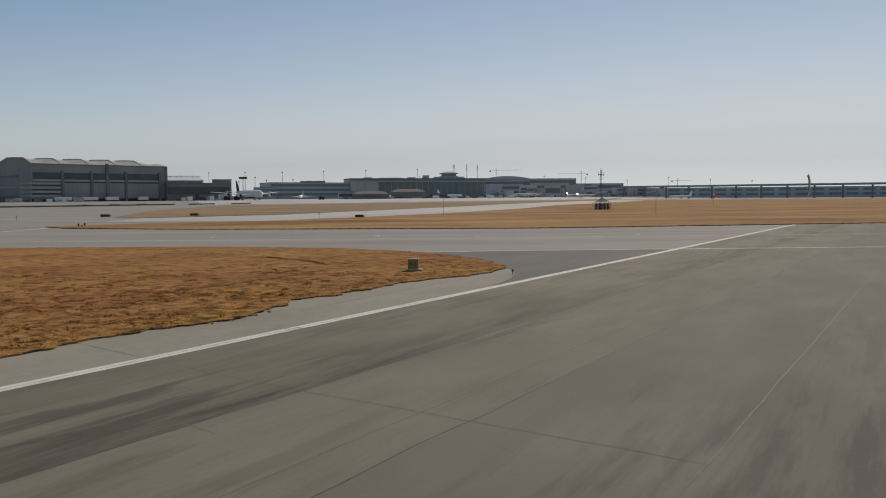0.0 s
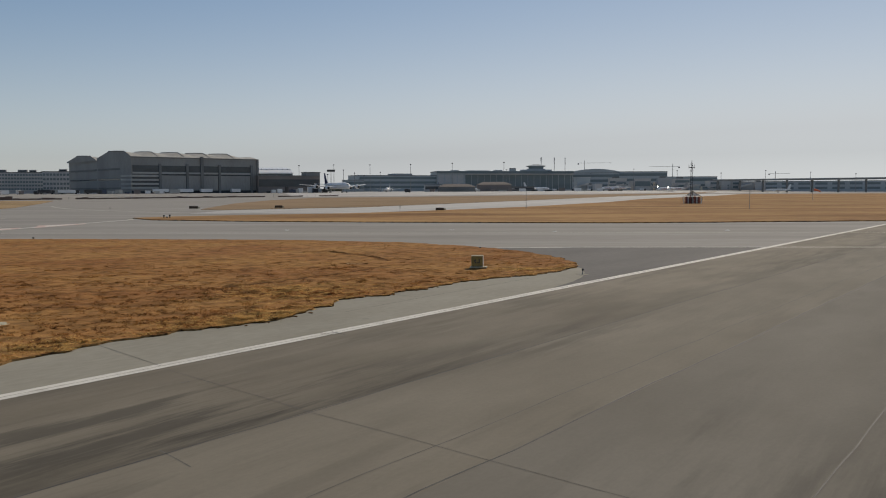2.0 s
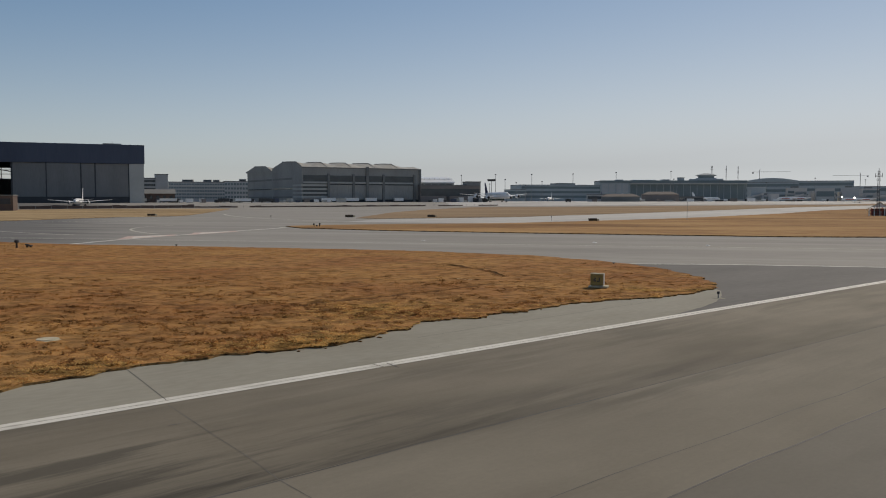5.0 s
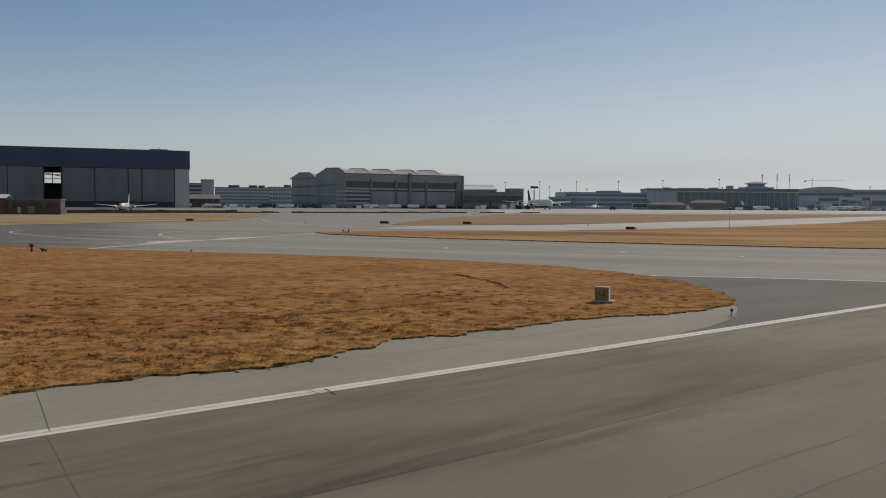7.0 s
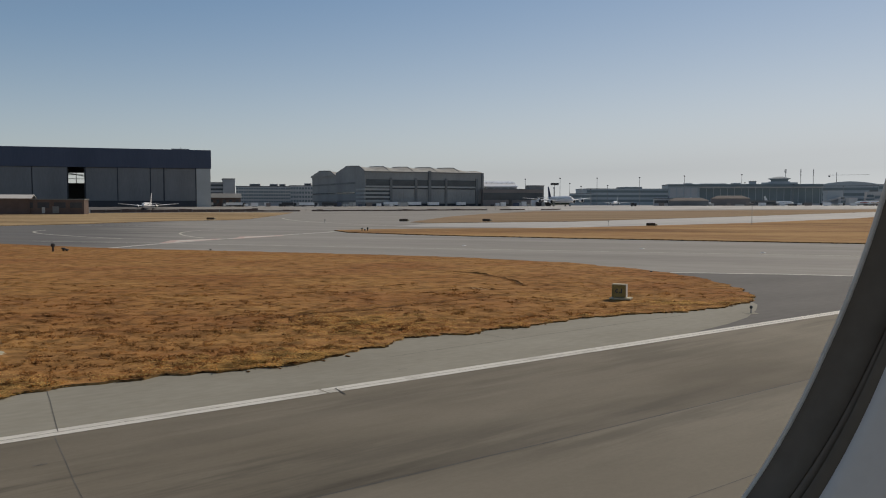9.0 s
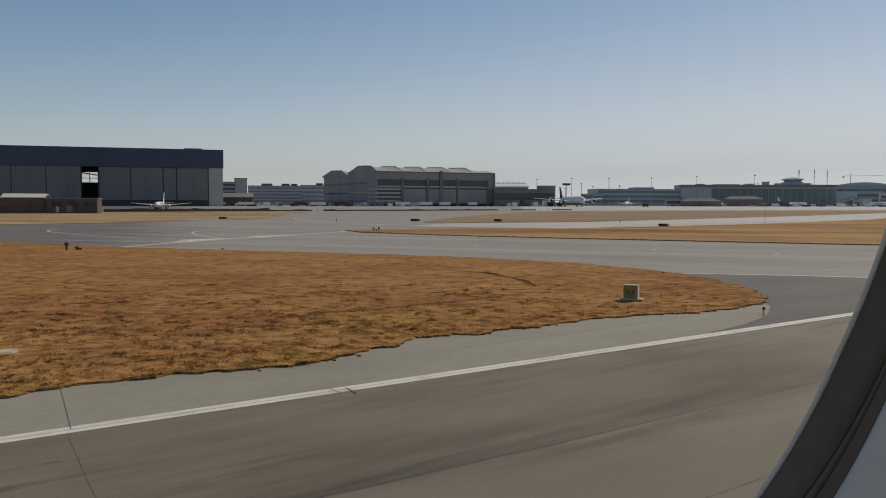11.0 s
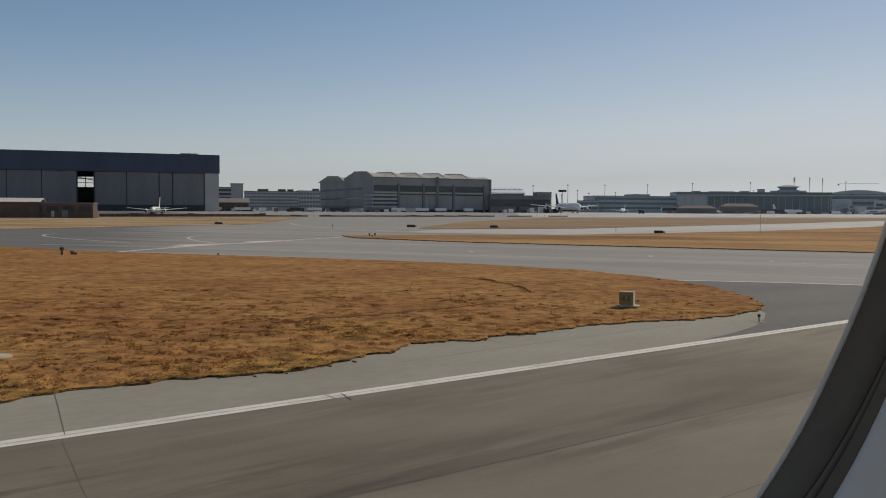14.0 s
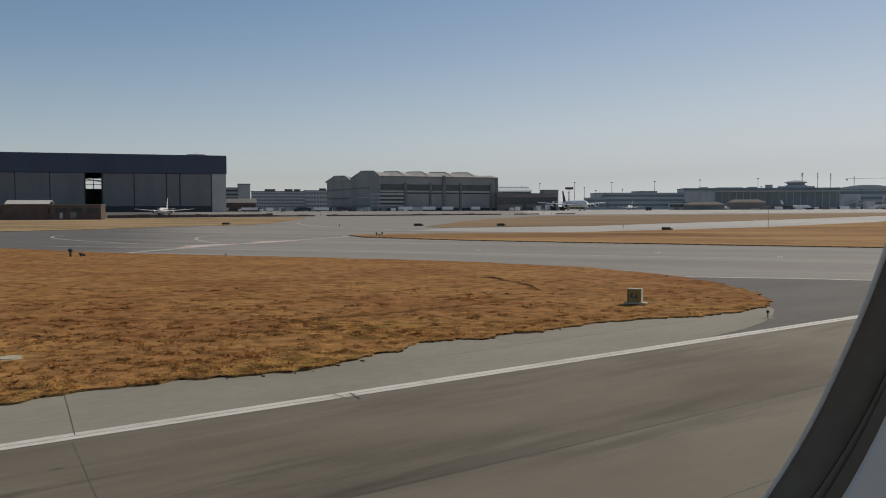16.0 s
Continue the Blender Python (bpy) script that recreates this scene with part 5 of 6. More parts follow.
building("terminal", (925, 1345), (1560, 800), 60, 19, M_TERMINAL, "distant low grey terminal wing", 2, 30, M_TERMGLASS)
# tower-like lookout on the roof
t = thing("roof_lookout", Matrix.Translation((598, 1432, rise(598, 1432) + 37)) @ Matrix.Rotation(radians(-20), 4, "Z"), "dark flared lookout on the terminal roof", "tower")
part("base", boxes((-29, 29, -8, 8, -0.4, 2.4), (-17, 17, -7.5, 7.5, 2.4, 4.0)), M_TERMINAL, t)
bm = bmesh.new()
loft(bm, [[(sx * w, sy * 7, z) for sx, sy in ((-1, -1), (1, -1), (1, 1), (-1, 1))] for w, z in ((13.5, 4.0), (13.5, 6.6), (17.5, 8.6))])
part("cabin", bm, M_TERMGLASS, t, "dark flared glass cabin")
bm = bmesh.new()
loft(bm, [[(sx * w, sy * w * 0.45, z) for sx, sy in ((-1, -1), (1, -1), (1, 1), (-1, 1))] for w, z in ((18.2, 8.6), (18.2, 9.2), (11, 11.0), (4, 12.4))])
part("roof", bm, M_TERMINAL, t)
building("roof_plant", (549, 1440), (560, 1437), 10, 4, M_TERMINAL, "small plant room on the terminal roof", base=rise(549, 1440) + 37.4, category="roof plant")


def antenna(x, y, z0, z1, wide, label):
    t = thing("antenna_mast", Matrix.Translation((x, y, z0)), label, "antenna", "antenna masts")
    h = z1 - z0
    bm = bmesh.new()
    for a in range(3):
        tube(bm, (0.7 * math.cos(a * 2.1), 0.7 * math.sin(a * 2.1), 0), (0.35 * math.cos(a * 2.1), 0.35 * math.sin(a * 2.1), h), 0.16, sides=6)
    part("mast", bm, M_METAL, t)
    for k in range(5):
        part("aerial", boxes((-wide, wide, -0.25, 0.25, h * (0.55 + 0.09 * k), h * (0.55 + 0.09 * k) + 0.7)), M_METAL, t)
    return t


antenna(606, 1426, rise(606, 1426) + 46, 66, 1.8, "grey antenna mast on the roof lookout")
antenna(628, 1416, rise(628, 1416) + 36, 66, 1.0, "grey antenna mast on the terminal roof")
antenna(648, 1412, rise(648, 1412) + 36, 65, 1.0, "grey antenna mast on the terminal roof")
# cranes far behind
for x, y, h, l, s in ((760, 1560, 62, 55, 1), (930, 1500, 54, 48, -1), (1180, 1500, 40, 30, 1)):
    t = thing("tower_crane", Matrix.Translation((x, y, rise(x, y))) @ Matrix.Rotation(radians(-28), 4, "Z"), "distant grey tower crane behind the terminal", "crane", "cranes")
    part("mast", boxes((-0.5, 0.5, -0.5, 0.5, 0, h)), M_METAL, t)
    if l:
        part("jib", boxes((-14 if s > 0 else -l, l if s > 0 else 14, -0.6, 0.6, h - 5.4, h - 4.95)), M_METAL, t)
        part("counterweight", boxes((-14 if s > 0 else 11, -11 if s > 0 else 14, -1, 1, h - 8.5, h - 6)), M_CONCDARK, t)
# elevated road on columns
a, b = Vector((842, 1226)), Vector((1080, 760))
d = b - a
t = thing("viaduct", Matrix.Translation((*a, rise(*a))) @ Matrix.Rotation(math.atan2(d.y, d.x), 4, "Z"), "long pale elevated road on columns", "viaduct")
part("deck", boxes((0, d.length, -6, 6, 15.5, 17.5)), M_CONC, t)
part("parapet", boxes((0, d.length, -6.4, -6, 17.5, 18.6)), M_PYLON, t, "pale parapet")
for k in range(14):
    part("column", boxes((k * 40 + 4, k * 40 + 6, -2, 2, -6, 15.5)), M_CONCDARK, t)


def light_pole(x, y, h, head):
    t = thing("light_pole", Matrix.Translation((x, y, rise(x, y))), "tall grey apron floodlight pole", "light pole", "apron light poles")
    part("pole", tube(bmesh.new(), (0, 0, 0), (0, 0, h), 0.45, 0.22, 8), M_METAL, t)
    part("lamp_head", boxes((-head, head, -0.6, 0.6, h - 0.4, h + (1.6 if head > 3 else 0.8)), bevel=0.1), M_DARKMETAL, t)


light_pole(109.5, 752, 19.5, 3.6)
for x, y, h in ((126, 1143, 36), (173, 1137, 37), (186, 1135, 30), (201, 1132, 26), (222, 1128, 37), (236, 1126, 27), (277, 1116, 37.5), (333, 1101, 39), (401, 1078, 40), (165, 1141, 24), (214, 1131, 22)):
    light_pole(x, y, h, 0.9)
for k in range(9):
    light_pole(470 + k * 62, 1250 - k * 26, 34 - (k % 3) * 3, 0.9)


# ---- apron clutter ----
def trailer(x, y, way, L, label):
    t = thing("trailer", stand(x, y, way), label, "trailer", "parked trailers")
    part("box", boxes((0, L, -1.3, 1.3, 1.1, 3.9), bevel=0.08), M_WHITE, t)
    part("chassis", boxes((0.3, L - 0.3, -0.9, 0.9, 0.8, 1.1)), M_DARKMETAL, t)
    for k in (0.12, 0.72, 0.84):
        for s in (-1, 1):
            part("wheel", tube(bmesh.new(), (k * L, s * 0.9, 0.5), (k * L, s * 1.25, 0.5), 0.5, sides=14), M_RUBBER, t)


fx = Vector((0.90, 0.43)).normalized()
for k, L in ((15.5, 13.5), (38.5, 13), (58.5, 11), (88.0, 9)):
    p = Vector((-61, 735)) + fx * k + Vector((fx.y, -fx.x)) * 6
    trailer(p.x, p.y, fx, L, "white box trailer parked at the hangar front")


def truck(x, y, way, body_mat, L, label):
    t = thing("truck", stand(x, y, way), label, "truck", "parked trucks")
    part("cab", boxes((L - 2.2, L, -1.2, 1.2, 0.7, 2.9), bevel=0.15), M_DARKMETAL, t)
    part("windscreen", boxes((L - 0.05, L + 0.02, -1.0, 1.0, 1.7, 2.6)), M_GLASSDARK, t)
    part("load", boxes((0, L - 2.5, -1.25, 1.25, 1.1, 3.2), bevel=0.06), body_mat, t)
    part("chassis", boxes((0.1, L - 0.3, -0.8, 0.8, 0.6, 1.05)), M_DARKMETAL, t)
    for k in (0.2, 0.85):
        for s in (-1, 1):
            part("wheel", tube(bmesh.new(), (k * L, s * 0.8, 0.5), (k * L, s * 1.2, 0.5), 0.5, sides=14), M_RUBBER, t)


truck(-117, 640, (0.97, 0.25), M_DARKMETAL, 11, "dark loaded truck before the hangars")
truck(-104, 642, (0.97, 0.25), M_WHITE, 14, "truck with a long white tank body")
truck(-87, 645, (0.97, 0.25), M_DARKMETAL, 12, "dark loaded truck before the hangars")
truck(-160, 640, (0.95, 0.3), M_WHITE, 15, "long white cargo truck before the offices")
truck(-182, 634, (0.95, 0.3), M_OFFICE, 16, "grey cargo truck before the offices")
truck(179, 752, (1, 0.1), M_DARKMETAL, 5, "dark service truck on the apron")
for x, y in ((480, 1090), (505, 1080), (520, 1062), (586, 1030)):
    truck(x, y, (0.9, -0.4), M_WHITE if x != 505 else M_DARKMETAL, 8, "service truck among the parked airliners")

# vehicles and containers along the hangar fronts
def container(x, y, way, L, h, mat, label):
    t = thing("container", stand(x, y, way), label, "container", "apron containers")
    part("body", boxes((0, L, -1.2, 1.2, 0.15, h), bevel=0.05), mat, t)
    part("skid", boxes((0.2, L - 0.2, -1.0, 1.0, 0, 0.15)), M_DARKMETAL, t)
    for k in range(1, int(L / 1.5)):
        part("rib", boxes((k * 1.5 - 0.06, k * 1.5 + 0.06, -1.28, -1.2, 0.3, h - 0.2)), mat, t)


dice = random.Random(11)
for k in range(26):
    x = -185 + k * 6.2 + dice.uniform(-2, 2)
    y = 655 + 0.30 * (x + 120) + dice.uniform(-8, 22)
    if -57 < x < 52:
        y = 700 + 0.45 * (x + 50)
    way = (0.9, 0.43) if dice.random() < 0.7 else (0.5, -0.8)
    mat, word = dice.choice(((M_WHITE, "white"), (M_PYLON, "pale grey"), (M_DARKMETAL, "dark"), (M_SERVICE, "brown"), (M_NAVY, "navy")))
    container(x, y, way, dice.uniform(3, 9), dice.uniform(1.6, 3.4), mat, word + " container or cart standing on the hangar apron")
for k in range(14):
    x = 52 + k * 4.2
    mat, word = dice.choice(((M_WHITE, "white"), (M_NAVY, "navy"), (M_DARKMETAL, "dark"), (M_PYLON, "pale grey"), (M_DARKMETAL, "dark")))
    container(x, 752 + 0.2 * (x - 52) + dice.uniform(-6, 12), (0.95, 0.3), dice.uniform(2, 6), dice.uniform(1.5, 6.0), mat, word + " container or cart standing before the workshop")
for k in range(22):
    x = 262 + k * 15 + dice.uniform(-5, 5)
    mat, word = dice.choice(((M_WHITE, "white"), (M_DARKMETAL, "dark"), (M_PYLON, "pale grey"), (M_SERVICE, "brown")))
    container(x, 975 + 0.32 * (x - 262) + dice.uniform(-15, 15), (0.95, dice.uniform(-0.6, 0.4)), dice.uniform(3, 12), dice.uniform(1.8, 4.2), mat, word + " container or cart on the terminal apron")

# perimeter fence along the bank
a, b = Vector((-190, 461)), Vector((100, 655))
n = 86
fence = thing("fence", Matrix.Identity(4), "low brown mesh fence on posts along the apron bank", "fence")
ends = [a.lerp(b, i / n) for i in range(n + 1)]
for i, (p, q) in enumerate(zip(ends, ends[1:])):
    z0, z1 = rise(*p), rise(*q)
    up = 0.8 + 0.8 * max(0.0, noise.noise((i * 0.37, 5.0, 2.0))) + (0.8 if i < 24 else 0.0)          # sagging, partly overgrown
    if i > 24 and noise.noise((i * 0.21, 1.0, 8.0)) < -0.22:
        continue
    bm = bmesh.new()
    loft(bm, [[(p.x, p.y - 0.03, z0), (p.x, p.y + 0.03, z0), (p.x, p.y + 0.03, z0 + up), (p.x, p.y - 0.03, z0 + up)], [(q.x, q.y - 0.03, z1), (q.x, q.y + 0.03, z1), (q.x, q.y + 0.03, z1 + up), (q.x, q.y - 0.03, z1 + up)]])
    part("mesh_panel", bm, M_BRICK, fence, "brown overgrown mesh panel")
for p in ends[::2]:
    part("post", boxes((p.x - 0.1, p.x + 0.1, p.y - 0.1, p.y + 0.1, rise(*p) - 0.1, rise(*p) + 1.6)), M_METAL, fence)


# ---- airfield fittings ----
def edge_light(x, y, label, tall=0.42, pad=True, z=0.02, wide=1.0):
    t = thing("edge_light", Matrix.Translation((x, y, z)), label, "airfield light", "airfield edge lights")
    if pad:
        part("pad", boxes((-0.32, 0.32, -0.3, 0.3, -0.02, -0.004)), M_SHOULDER, t, "small concrete pad")
    part("stem", tube(bmesh.new(), (0, 0, 0.0), (0, 0, tall * 0.6), 0.05 * wide, 0.04 * wide), M_SIGNBACK if wide > 1 else M_METAL, t)
    bm = tube(bmesh.new(), (0, 0, tall * 0.6), (0, 0, tall * 0.78), 0.06 * wide, 0.10 * wide)
    tube(bm, (0, 0, tall * 0.78), (0, 0, tall), 0.10 * wide, 0.07 * wide)
    part("lamp_head", bm, M_GAP, t, "dark lamp housing", True)
    return t


edge_light(16.0, 41.4, "dark runway edge light on a pale pad", 0.38, True, 0.02, 0.8)
for dx, dy, h in ((0.0, 0, 0.7), (0.6, -0.4, 0.4), (1.1, 0.3, 0.75)):
    edge_light(-14.4 + dx, 166.0 + dy, "dark taxiway edge light in the grass tip", h, False, 0.1, 2.2)
for dx, h in ((0.0, 1.0), (0.95, 0.5), (1.25, 0.35)):
    edge_light(-42.6 + dx, 93.0 + 0.5 * dx, "dark taxiway edge light in the dry grass", h, False, 0.12, 2.6)
edge_light(44.5, 211.0, "small dark taxiway light", 1.3, False, 0.04)
edge_light(-31.0, 236.0, "small dark taxiway light", 1.2, False, 0.04)
# low dark clumps of unknown kind, made with the edge light's shape
edge_light(-26.0, 96.5, "low dark clump in the grass, built as a light fitting", 0.16, False, 0.15, 1.5)
edge_light(17.3, 65.6, "low dark clump in the grass, built as a light fitting", 0.12, False, 0.08, 1.5)

# marker box on the island
t = thing("marker_sign", Matrix.Translation((10.45, 46.3, 0.275)) @ Matrix.Rotation(radians(-24), 4, "Z") @ Matrix.Diagonal((0.84, 0.9, 0.76, 1)), "weathered cream taxiway marker box on a concrete slab", "sign")
part("base_slab", boxes((-0.6, 0.8, -0.46, 0.4, -0.12, 0.0), bevel=0.02), M_SIGNBOX, t, "pale concrete slab")
part("case", boxes((-0.47, 0.47, -0.3, 0.24, 0.03, 0.96), bevel=0.03), M_SIGNBOX, t)
part("face", boxes((-0.45, 0.45, -0.315, -0.302, 0.06, 0.93), bevel=0.004), M_SIGNFACE, t, "faded olive sign face")
for b in ((-0.24, -0.16, 0.42, 0.58), (-0.16, -0.06, 0.54, 0.66), (-0.16, -0.06, 0.34, 0.46), (0.14, 0.22, 0.34, 0.68), (0.02, 0.14, 0.34, 0.42)):
    part("lettering_bar", boxes((b[0], b[1], -0.324, -0.317, b[2], b[3])), M_GAP, t, "dark faded lettering")
part("cap", boxes((-0.49, 0.49, -0.33, 0.27, 0.96, 1.0), bevel=0.01), M_SIGNBOX, t, "cream top")
# sunlight on this side is put into a paler panel
part("side_panel", boxes((0.47, 0.485, -0.28, 0.22, 0.06, 0.94)), M_PALE, t, "side panel painted pale as if sunlit")

# round cover in the grass
t = thing("manhole_cover", Matrix.Translation((-15.8, 29.5, 0.08)), "pale round concrete manhole cover in dry grass", "manhole cover")
bm = bmesh.new()
bmesh.ops.create_cone(bm, cap_ends=True, segments=32, radius1=0.56, radius2=0.55, depth=0.2)
bmesh.ops.bevel(bm, geom=[e for e in bm.edges if e.verts[0].co.z > 0 and e.verts[1].co.z > 0], offset=0.02, segments=2, affect="EDGES")
part("collar", bm, M_SIGNBOX, t)
part("lid", tube(bmesh.new(), (0, 0, 0.1), (0, 0, 0.13), 0.42, 0.41, 28), M_SIGNBOX, t, "cream lid")


def taxi_sign(x, y, w, h, turn, label):
    t = thing("taxiway_sign", Matrix.Translation((x, y, rise(x, y) + 0.06)) @ Matrix.Rotation(radians(turn), 4, "Z"), label, "sign", "taxiway signs")
    part("board", boxes((-w / 2, w / 2, -0.15, 0.15, 0.25, h), bevel=0.03), M_SIGNBACK, t)
    for k in (-0.4, 0, 0.4):
        part("leg", tube(bmesh.new(), (k * w, 0, -0.1), (k * w, 0, 0.3), 0.05), M_METAL, t)
    part("panel", boxes((-w / 2 + 0.1, w / 2 - 0.1, -0.17, -0.152, 0.35, h - 0.1)), M_SIGNBACK, t, "dark back of the sign")
    part("end_cap", boxes((w / 2, w / 2 + 0.5, -0.15, 0.15, 0.25, h * 0.8), bevel=0.02), M_SIGNBOX, t, "cream end of the sign")


taxi_sign(-9.2, 251, 2.5, 1.0, 2, "dark low taxiway guidance sign in the grass")
taxi_sign(15.9, 251.7, 2.3, 0.95, -4, "dark low taxiway guidance sign in the grass")
taxi_sign(52.5, 200, 2.1, 0.9, -14, "dark low taxiway guidance sign in the grass")
taxi_sign(-75.3, 280, 2.4, 0.95, 14, "dark low taxiway guidance sign in the grass")

# slim post in the far field
for x, y, h in ((83.4, 216.5, 4.8), (129, 176, 5.0)):
    t = thing("field_post", Matrix.Translation((x, y, 0.05)), "thin grey post in the dry field", "post", "field posts")
    part("post", tube(bmesh.new(), (0, 0, 0), (0, 0, h), 0.07, 0.05, 8), M_METAL, t)
    part("foot", boxes((-0.3, 0.3, -0.3, 0.3, -0.05, 0.25), bevel=0.03), M_CONC, t)
    part("cap", boxes((-0.09, 0.09, -0.09, 0.09, h, h + 0.12), bevel=0.02), M_METAL, t)

# mast with hut
t = thing("radio_mast", Matrix.Translation((165.5, 258.5, 0.05)) @ Matrix.Rotation(radians(-35), 4, "Z"), "lattice mast beside a red and white hut", "mast")
H = 15.2
for sx, sy in ((-1, -1), (1, -1), (1, 1), (-1, 1)):
    part("leg", tube(bmesh.new(), (sx * 0.42, sy * 0.42, 0), (sx * 0.28, sy * 0.28, H), 0.06, sides=6), M_DARKMETAL, t)
bm = bmesh.new()
for k in range(17):
    z0, z1, w0, w1 = k * 0.88, k * 0.88 + 0.88, 0.42 - 0.0082 * k, 0.42 - 0.0082 * (k + 1)
    for (ax, ay), (bx, by) in (((-1, -1), (1, -1)), ((1, -1), (1, 1)), ((1, 1), (-1, 1)), ((-1, 1), (-1, -1))):
        tube(bm, (ax * w0, ay * w0, z0), (bx * w1, by * w1, z1), 0.035, sides=5)
        tube(bm, (ax * w1, ay * w1, z1), (bx * w1, by * w1, z1), 0.035, sides=5)
tagged(part("lattice", bm, M_DARKMETAL, t), kind="stuff")
part("crossarm", boxes((-1.1, 1.1, -0.08, 0.08, 13.3, 13.5)), M_DARKMETAL, t)
for k in (-1.0, 0, 1.0):
    part("aerial", tube(bmesh.new(), (k, 0, 13.0), (k, 0, 14.4 if k else 16.0), 0.1, 0.06), M_DARKMETAL, t)
part("platform", boxes((-0.7, 0.7, -0.7, 0.7, 12.0, 12.12)), M_DARKMETAL, t)
t = thing("equipment_hut", Matrix.Translation((168.0, 261.5, 0.05)) @ Matrix.Rotation(radians(-33), 4, "Z"), "open-sided hut with red and white posts under a pale gable roof", "hut")
part("wall", boxes((-2.6, 2.6, 0.4, 3.4, 0.0, 2.5)), M_BRICK, t, "dark brown inner wall")
for k in range(9):
    x = -3.1 + k * 0.775
    part("post", boxes((x - 0.16, x + 0.16, -0.9, -0.6, 0, 2.6 + 0.9 * (1 - abs(x) / 3.1)), bevel=0.02), M_RED if k % 2 else M_WHITE, t, "red or white painted post")
for z in (0.7, 1.7):
    part("rail", boxes((-3.1, 3.1, -0.6, -0.45, z, z + 0.28)), M_RED, t, "faded red rail")
part("door", boxes((-0.1, 0.75, -0.44, -0.38, 0.1, 2.0)), M_PYLON, t, "pale door")
for s in (-1, 1):
    bm = bmesh.new()
    loft(bm, [[(0, y, 4.9), (s * 4.0, y, 2.25), (s * 4.0, y, 2.08), (0, y, 4.7)] for y in (-1.4, 4.0)])
    part("roof", bm, M_SIGNBOX, t, "pale roof slope")
    part("brace", tube(bmesh.new(), (s * 3.9, -1.2, 2.1), (s * 2.9, -0.8, 1.0), 0.07), M_SIGNBOX, t)
bm = bmesh.new()
v = [bm.verts.new(p) for p in ((-2.4, -1.1, 3.1), (2.4, -1.1, 3.1), (0, -1.1, 4.7), (-2.4, -1.0, 3.1), (2.4, -1.0, 3.1), (0, -1.0, 4.7))]
for f in ((0, 1, 2), (3, 5, 4), (0, 3, 4, 1), (1, 4, 5, 2), (2, 5, 3, 0)):
    bm.faces.new([v[q] for q in f])
part("gable", bm, M_WHITE, t, "pale gable panel")

# windsock
t = thing("windsock", Matrix.Translation((262, 309, 0.05)), "faded orange windsock on a short pole", "windsock")
part("pole", tube(bmesh.new(), (0, 0, 0), (0, 0, 5.6), 0.12, 0.08), M_METAL, t)
bm = bmesh.new()
rings = [[(k * 0.8, 0.6 * (1 - 0.1 * k) * math.cos(a), 5.1 - 0.12 * k * k * 0.3 + 0.6 * (1 - 0.1 * k) * math.sin(a)) for a in (2 * math.pi * i / 12 for i in range(12))] for k in range(6)]
part("sock", loft(bm, rings, False), M_ORANGE, t, "faded orange cloth sock", True)
part("hoop", tube(bmesh.new(), (-0.05, 0, 5.1), (0.06, 0, 5.1), 0.64, 0.64, 14), M_METAL, t)

# small pale in-pavement lights and litter on the taxiway
for x, y in ((25.8, 102.2), (37.4, 93.5), (4, 110), (60, 88)):
    t = thing("centreline_light", Matrix.Translation((x, y, 0.0)), "small pale taxiway light set in the asphalt", "airfield light", "taxiway centre lights")
    part("ring", tube(bmesh.new(), (0, 0, 0), (0, 0, 0.05), 0.28, 0.22, 14), M_WHITE, t)
    part("lens", tube(bmesh.new(), (0, 0, 0.05), (0, 0, 0.07), 0.1, 0.08, 10), M_GLASSDARK, t)


# ---- cabin window of the aircraft, as it stands once it has stopped ----
HEADING = radians(76)                                   # nose, from +y towards +x
fore = Vector((math.sin(HEADING), math.cos(HEADING), 0))
outward = Vector((-fore.y, fore.x, 0))
EYE = Vector((0, 0, 5.51))


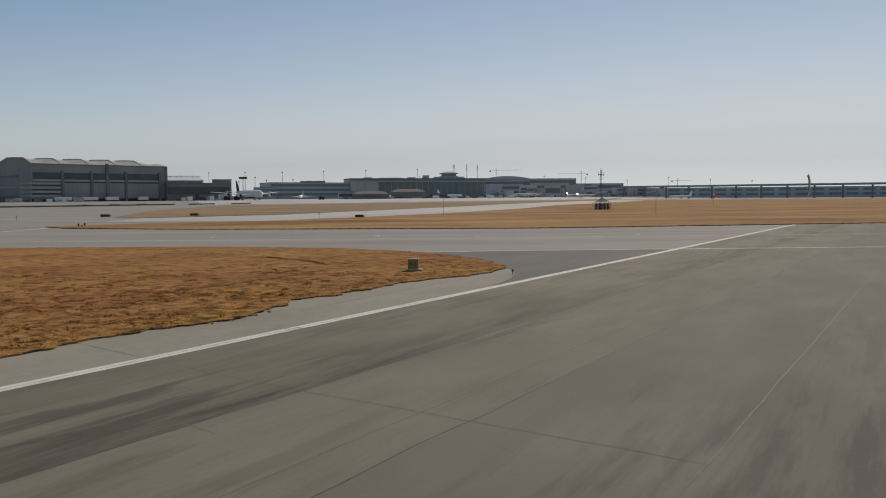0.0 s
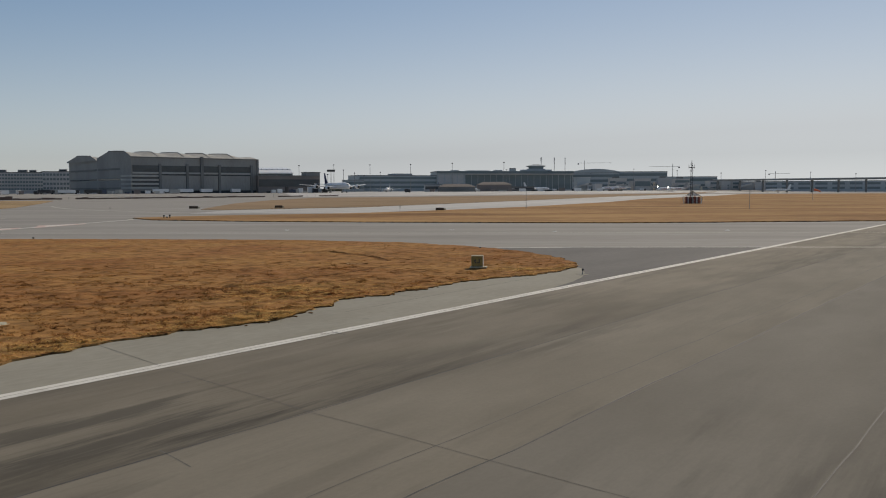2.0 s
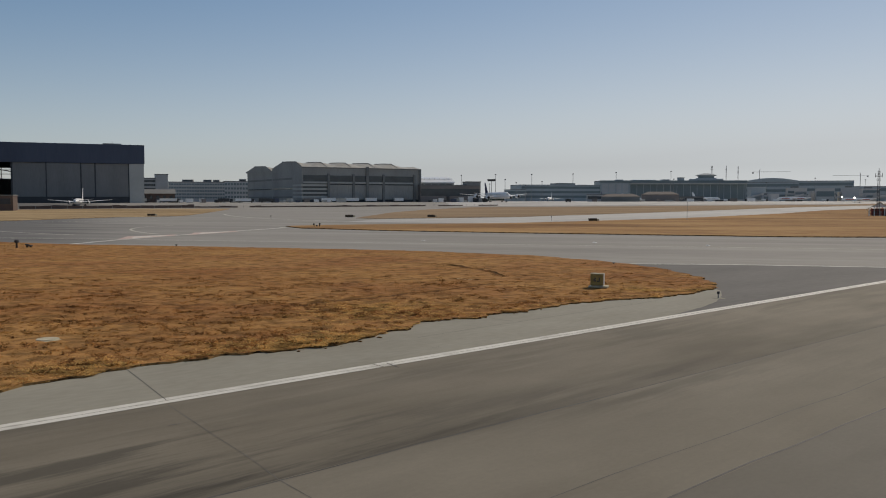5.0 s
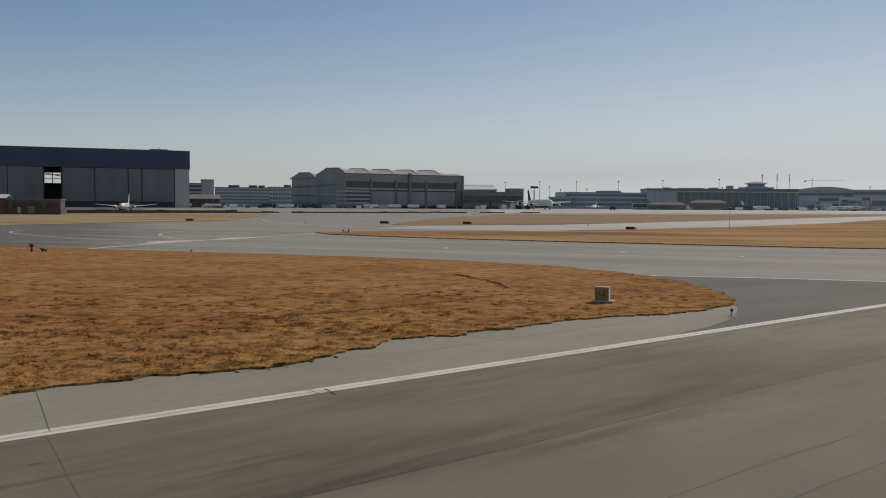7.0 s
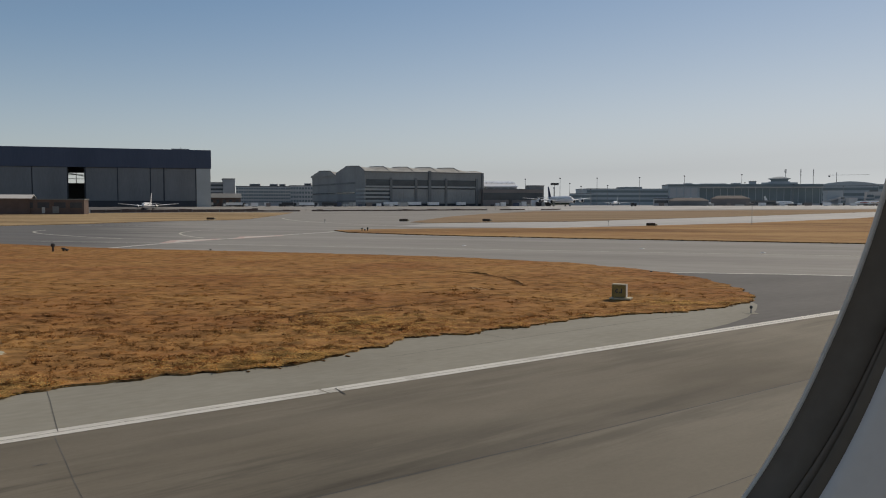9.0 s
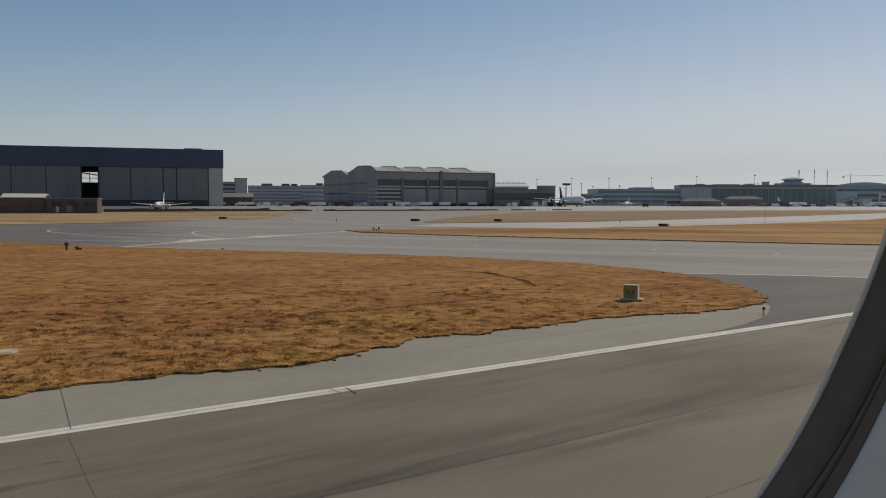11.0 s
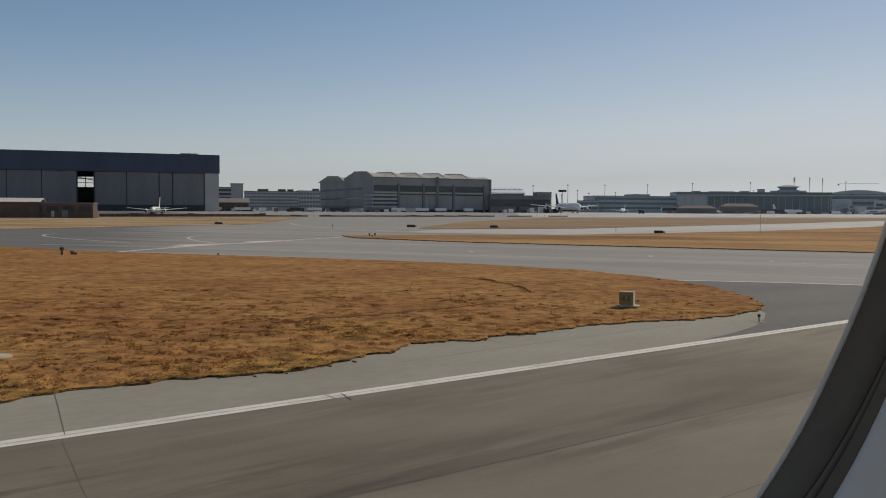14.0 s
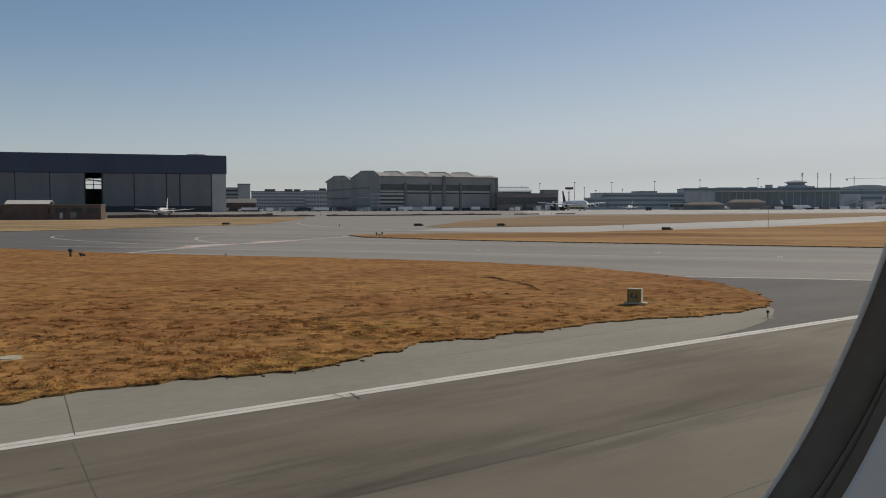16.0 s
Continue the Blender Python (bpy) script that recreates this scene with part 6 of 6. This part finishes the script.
def cabin_ring(d, half_w, half_h, power=2.4, n=64, lo=-66, hi=72):
    """Forward part of the rounded window outline at d metres outboard of the eye."""
    out = []
    for i in range(n + 1):
        a = radians(lo + (hi - lo) * i / n)
        c, s = math.cos(a), math.sin(a)
        x = 0.0103 + half_w * math.copysign(abs(c) ** (2 / power), c)
        z = 0.086 + half_h * math.copysign(abs(s) ** (2 / power), s)
        out.append(EYE + fore * x + outward * (d - 0.06 * max(0.0, z + 0.03)) + Vector((0, 0, z)))      # the side wall leans in
    return out


def band(rings):
    bm = bmesh.new()
    rows = [[bm.verts.new(p) for p in r] for r in rings]
    for r0, r1 in zip(rows, rows[1:]):
        for i in range(len(r0) - 1):
            bm.faces.new((r0[i], r0[i + 1], r1[i + 1], r1[i]))
    return bm


cabin = thing("aircraft_window", Matrix.Identity(4), "grey cabin window surround with black rubber seal", "window")
part("rim", band([cabin_ring(0.1425, 0.1270, 0.1820), cabin_ring(0.1403, 0.1251, 0.1801), cabin_ring(0.1399, 0.1254, 0.1804), cabin_ring(0.1399, 0.1262, 0.1805), cabin_ring(0.1402, 0.1266, 0.1806)]), M_RIM, cabin, "thin pale rim of the pane", True)
part("seal", band([cabin_ring(0.1401, 0.1261, 0.1803), cabin_ring(0.1394, 0.1266, 0.1800), cabin_ring(0.1380, 0.1274, 0.1791), cabin_ring(0.1345, 0.1290, 0.1780), cabin_ring(0.1315, 0.1305, 0.1770), cabin_ring(0.1317, 0.1313, 0.1778)]), M_SEALRUB, cabin, "wide black rubber reveal", True)
part("bead", band([cabin_ring(0.1318, 0.1311, 0.1776), cabin_ring(0.1306, 0.1303, 0.1768), cabin_ring(0.1294, 0.1289, 0.1786), cabin_ring(0.1294, 0.1297, 0.1798)]), M_SEALRUB, cabin, "raised black bead", True)
part("bead", band([cabin_ring(0.1296, 0.1293, 0.1799), cabin_ring(0.1284, 0.1277, 0.1796), cabin_ring(0.1268, 0.1276, 0.1822), cabin_ring(0.1268, 0.1284, 0.1839)]), M_SEALRUB, cabin, "raised black bead", True)
part("lining", band([cabin_ring(0.1285, 0.1282, 0.1837), cabin_ring(0.1262, 0.1276, 0.1831), cabin_ring(0.1254, 0.1292, 0.1847), cabin_ring(0.1248, 0.1356, 0.1911), cabin_ring(0.1228, 0.1560, 0.2110), cabin_ring(0.1250, 0.1580, 0.2130)]), M_LINING, cabin, "pale grey cabin side lining", True)
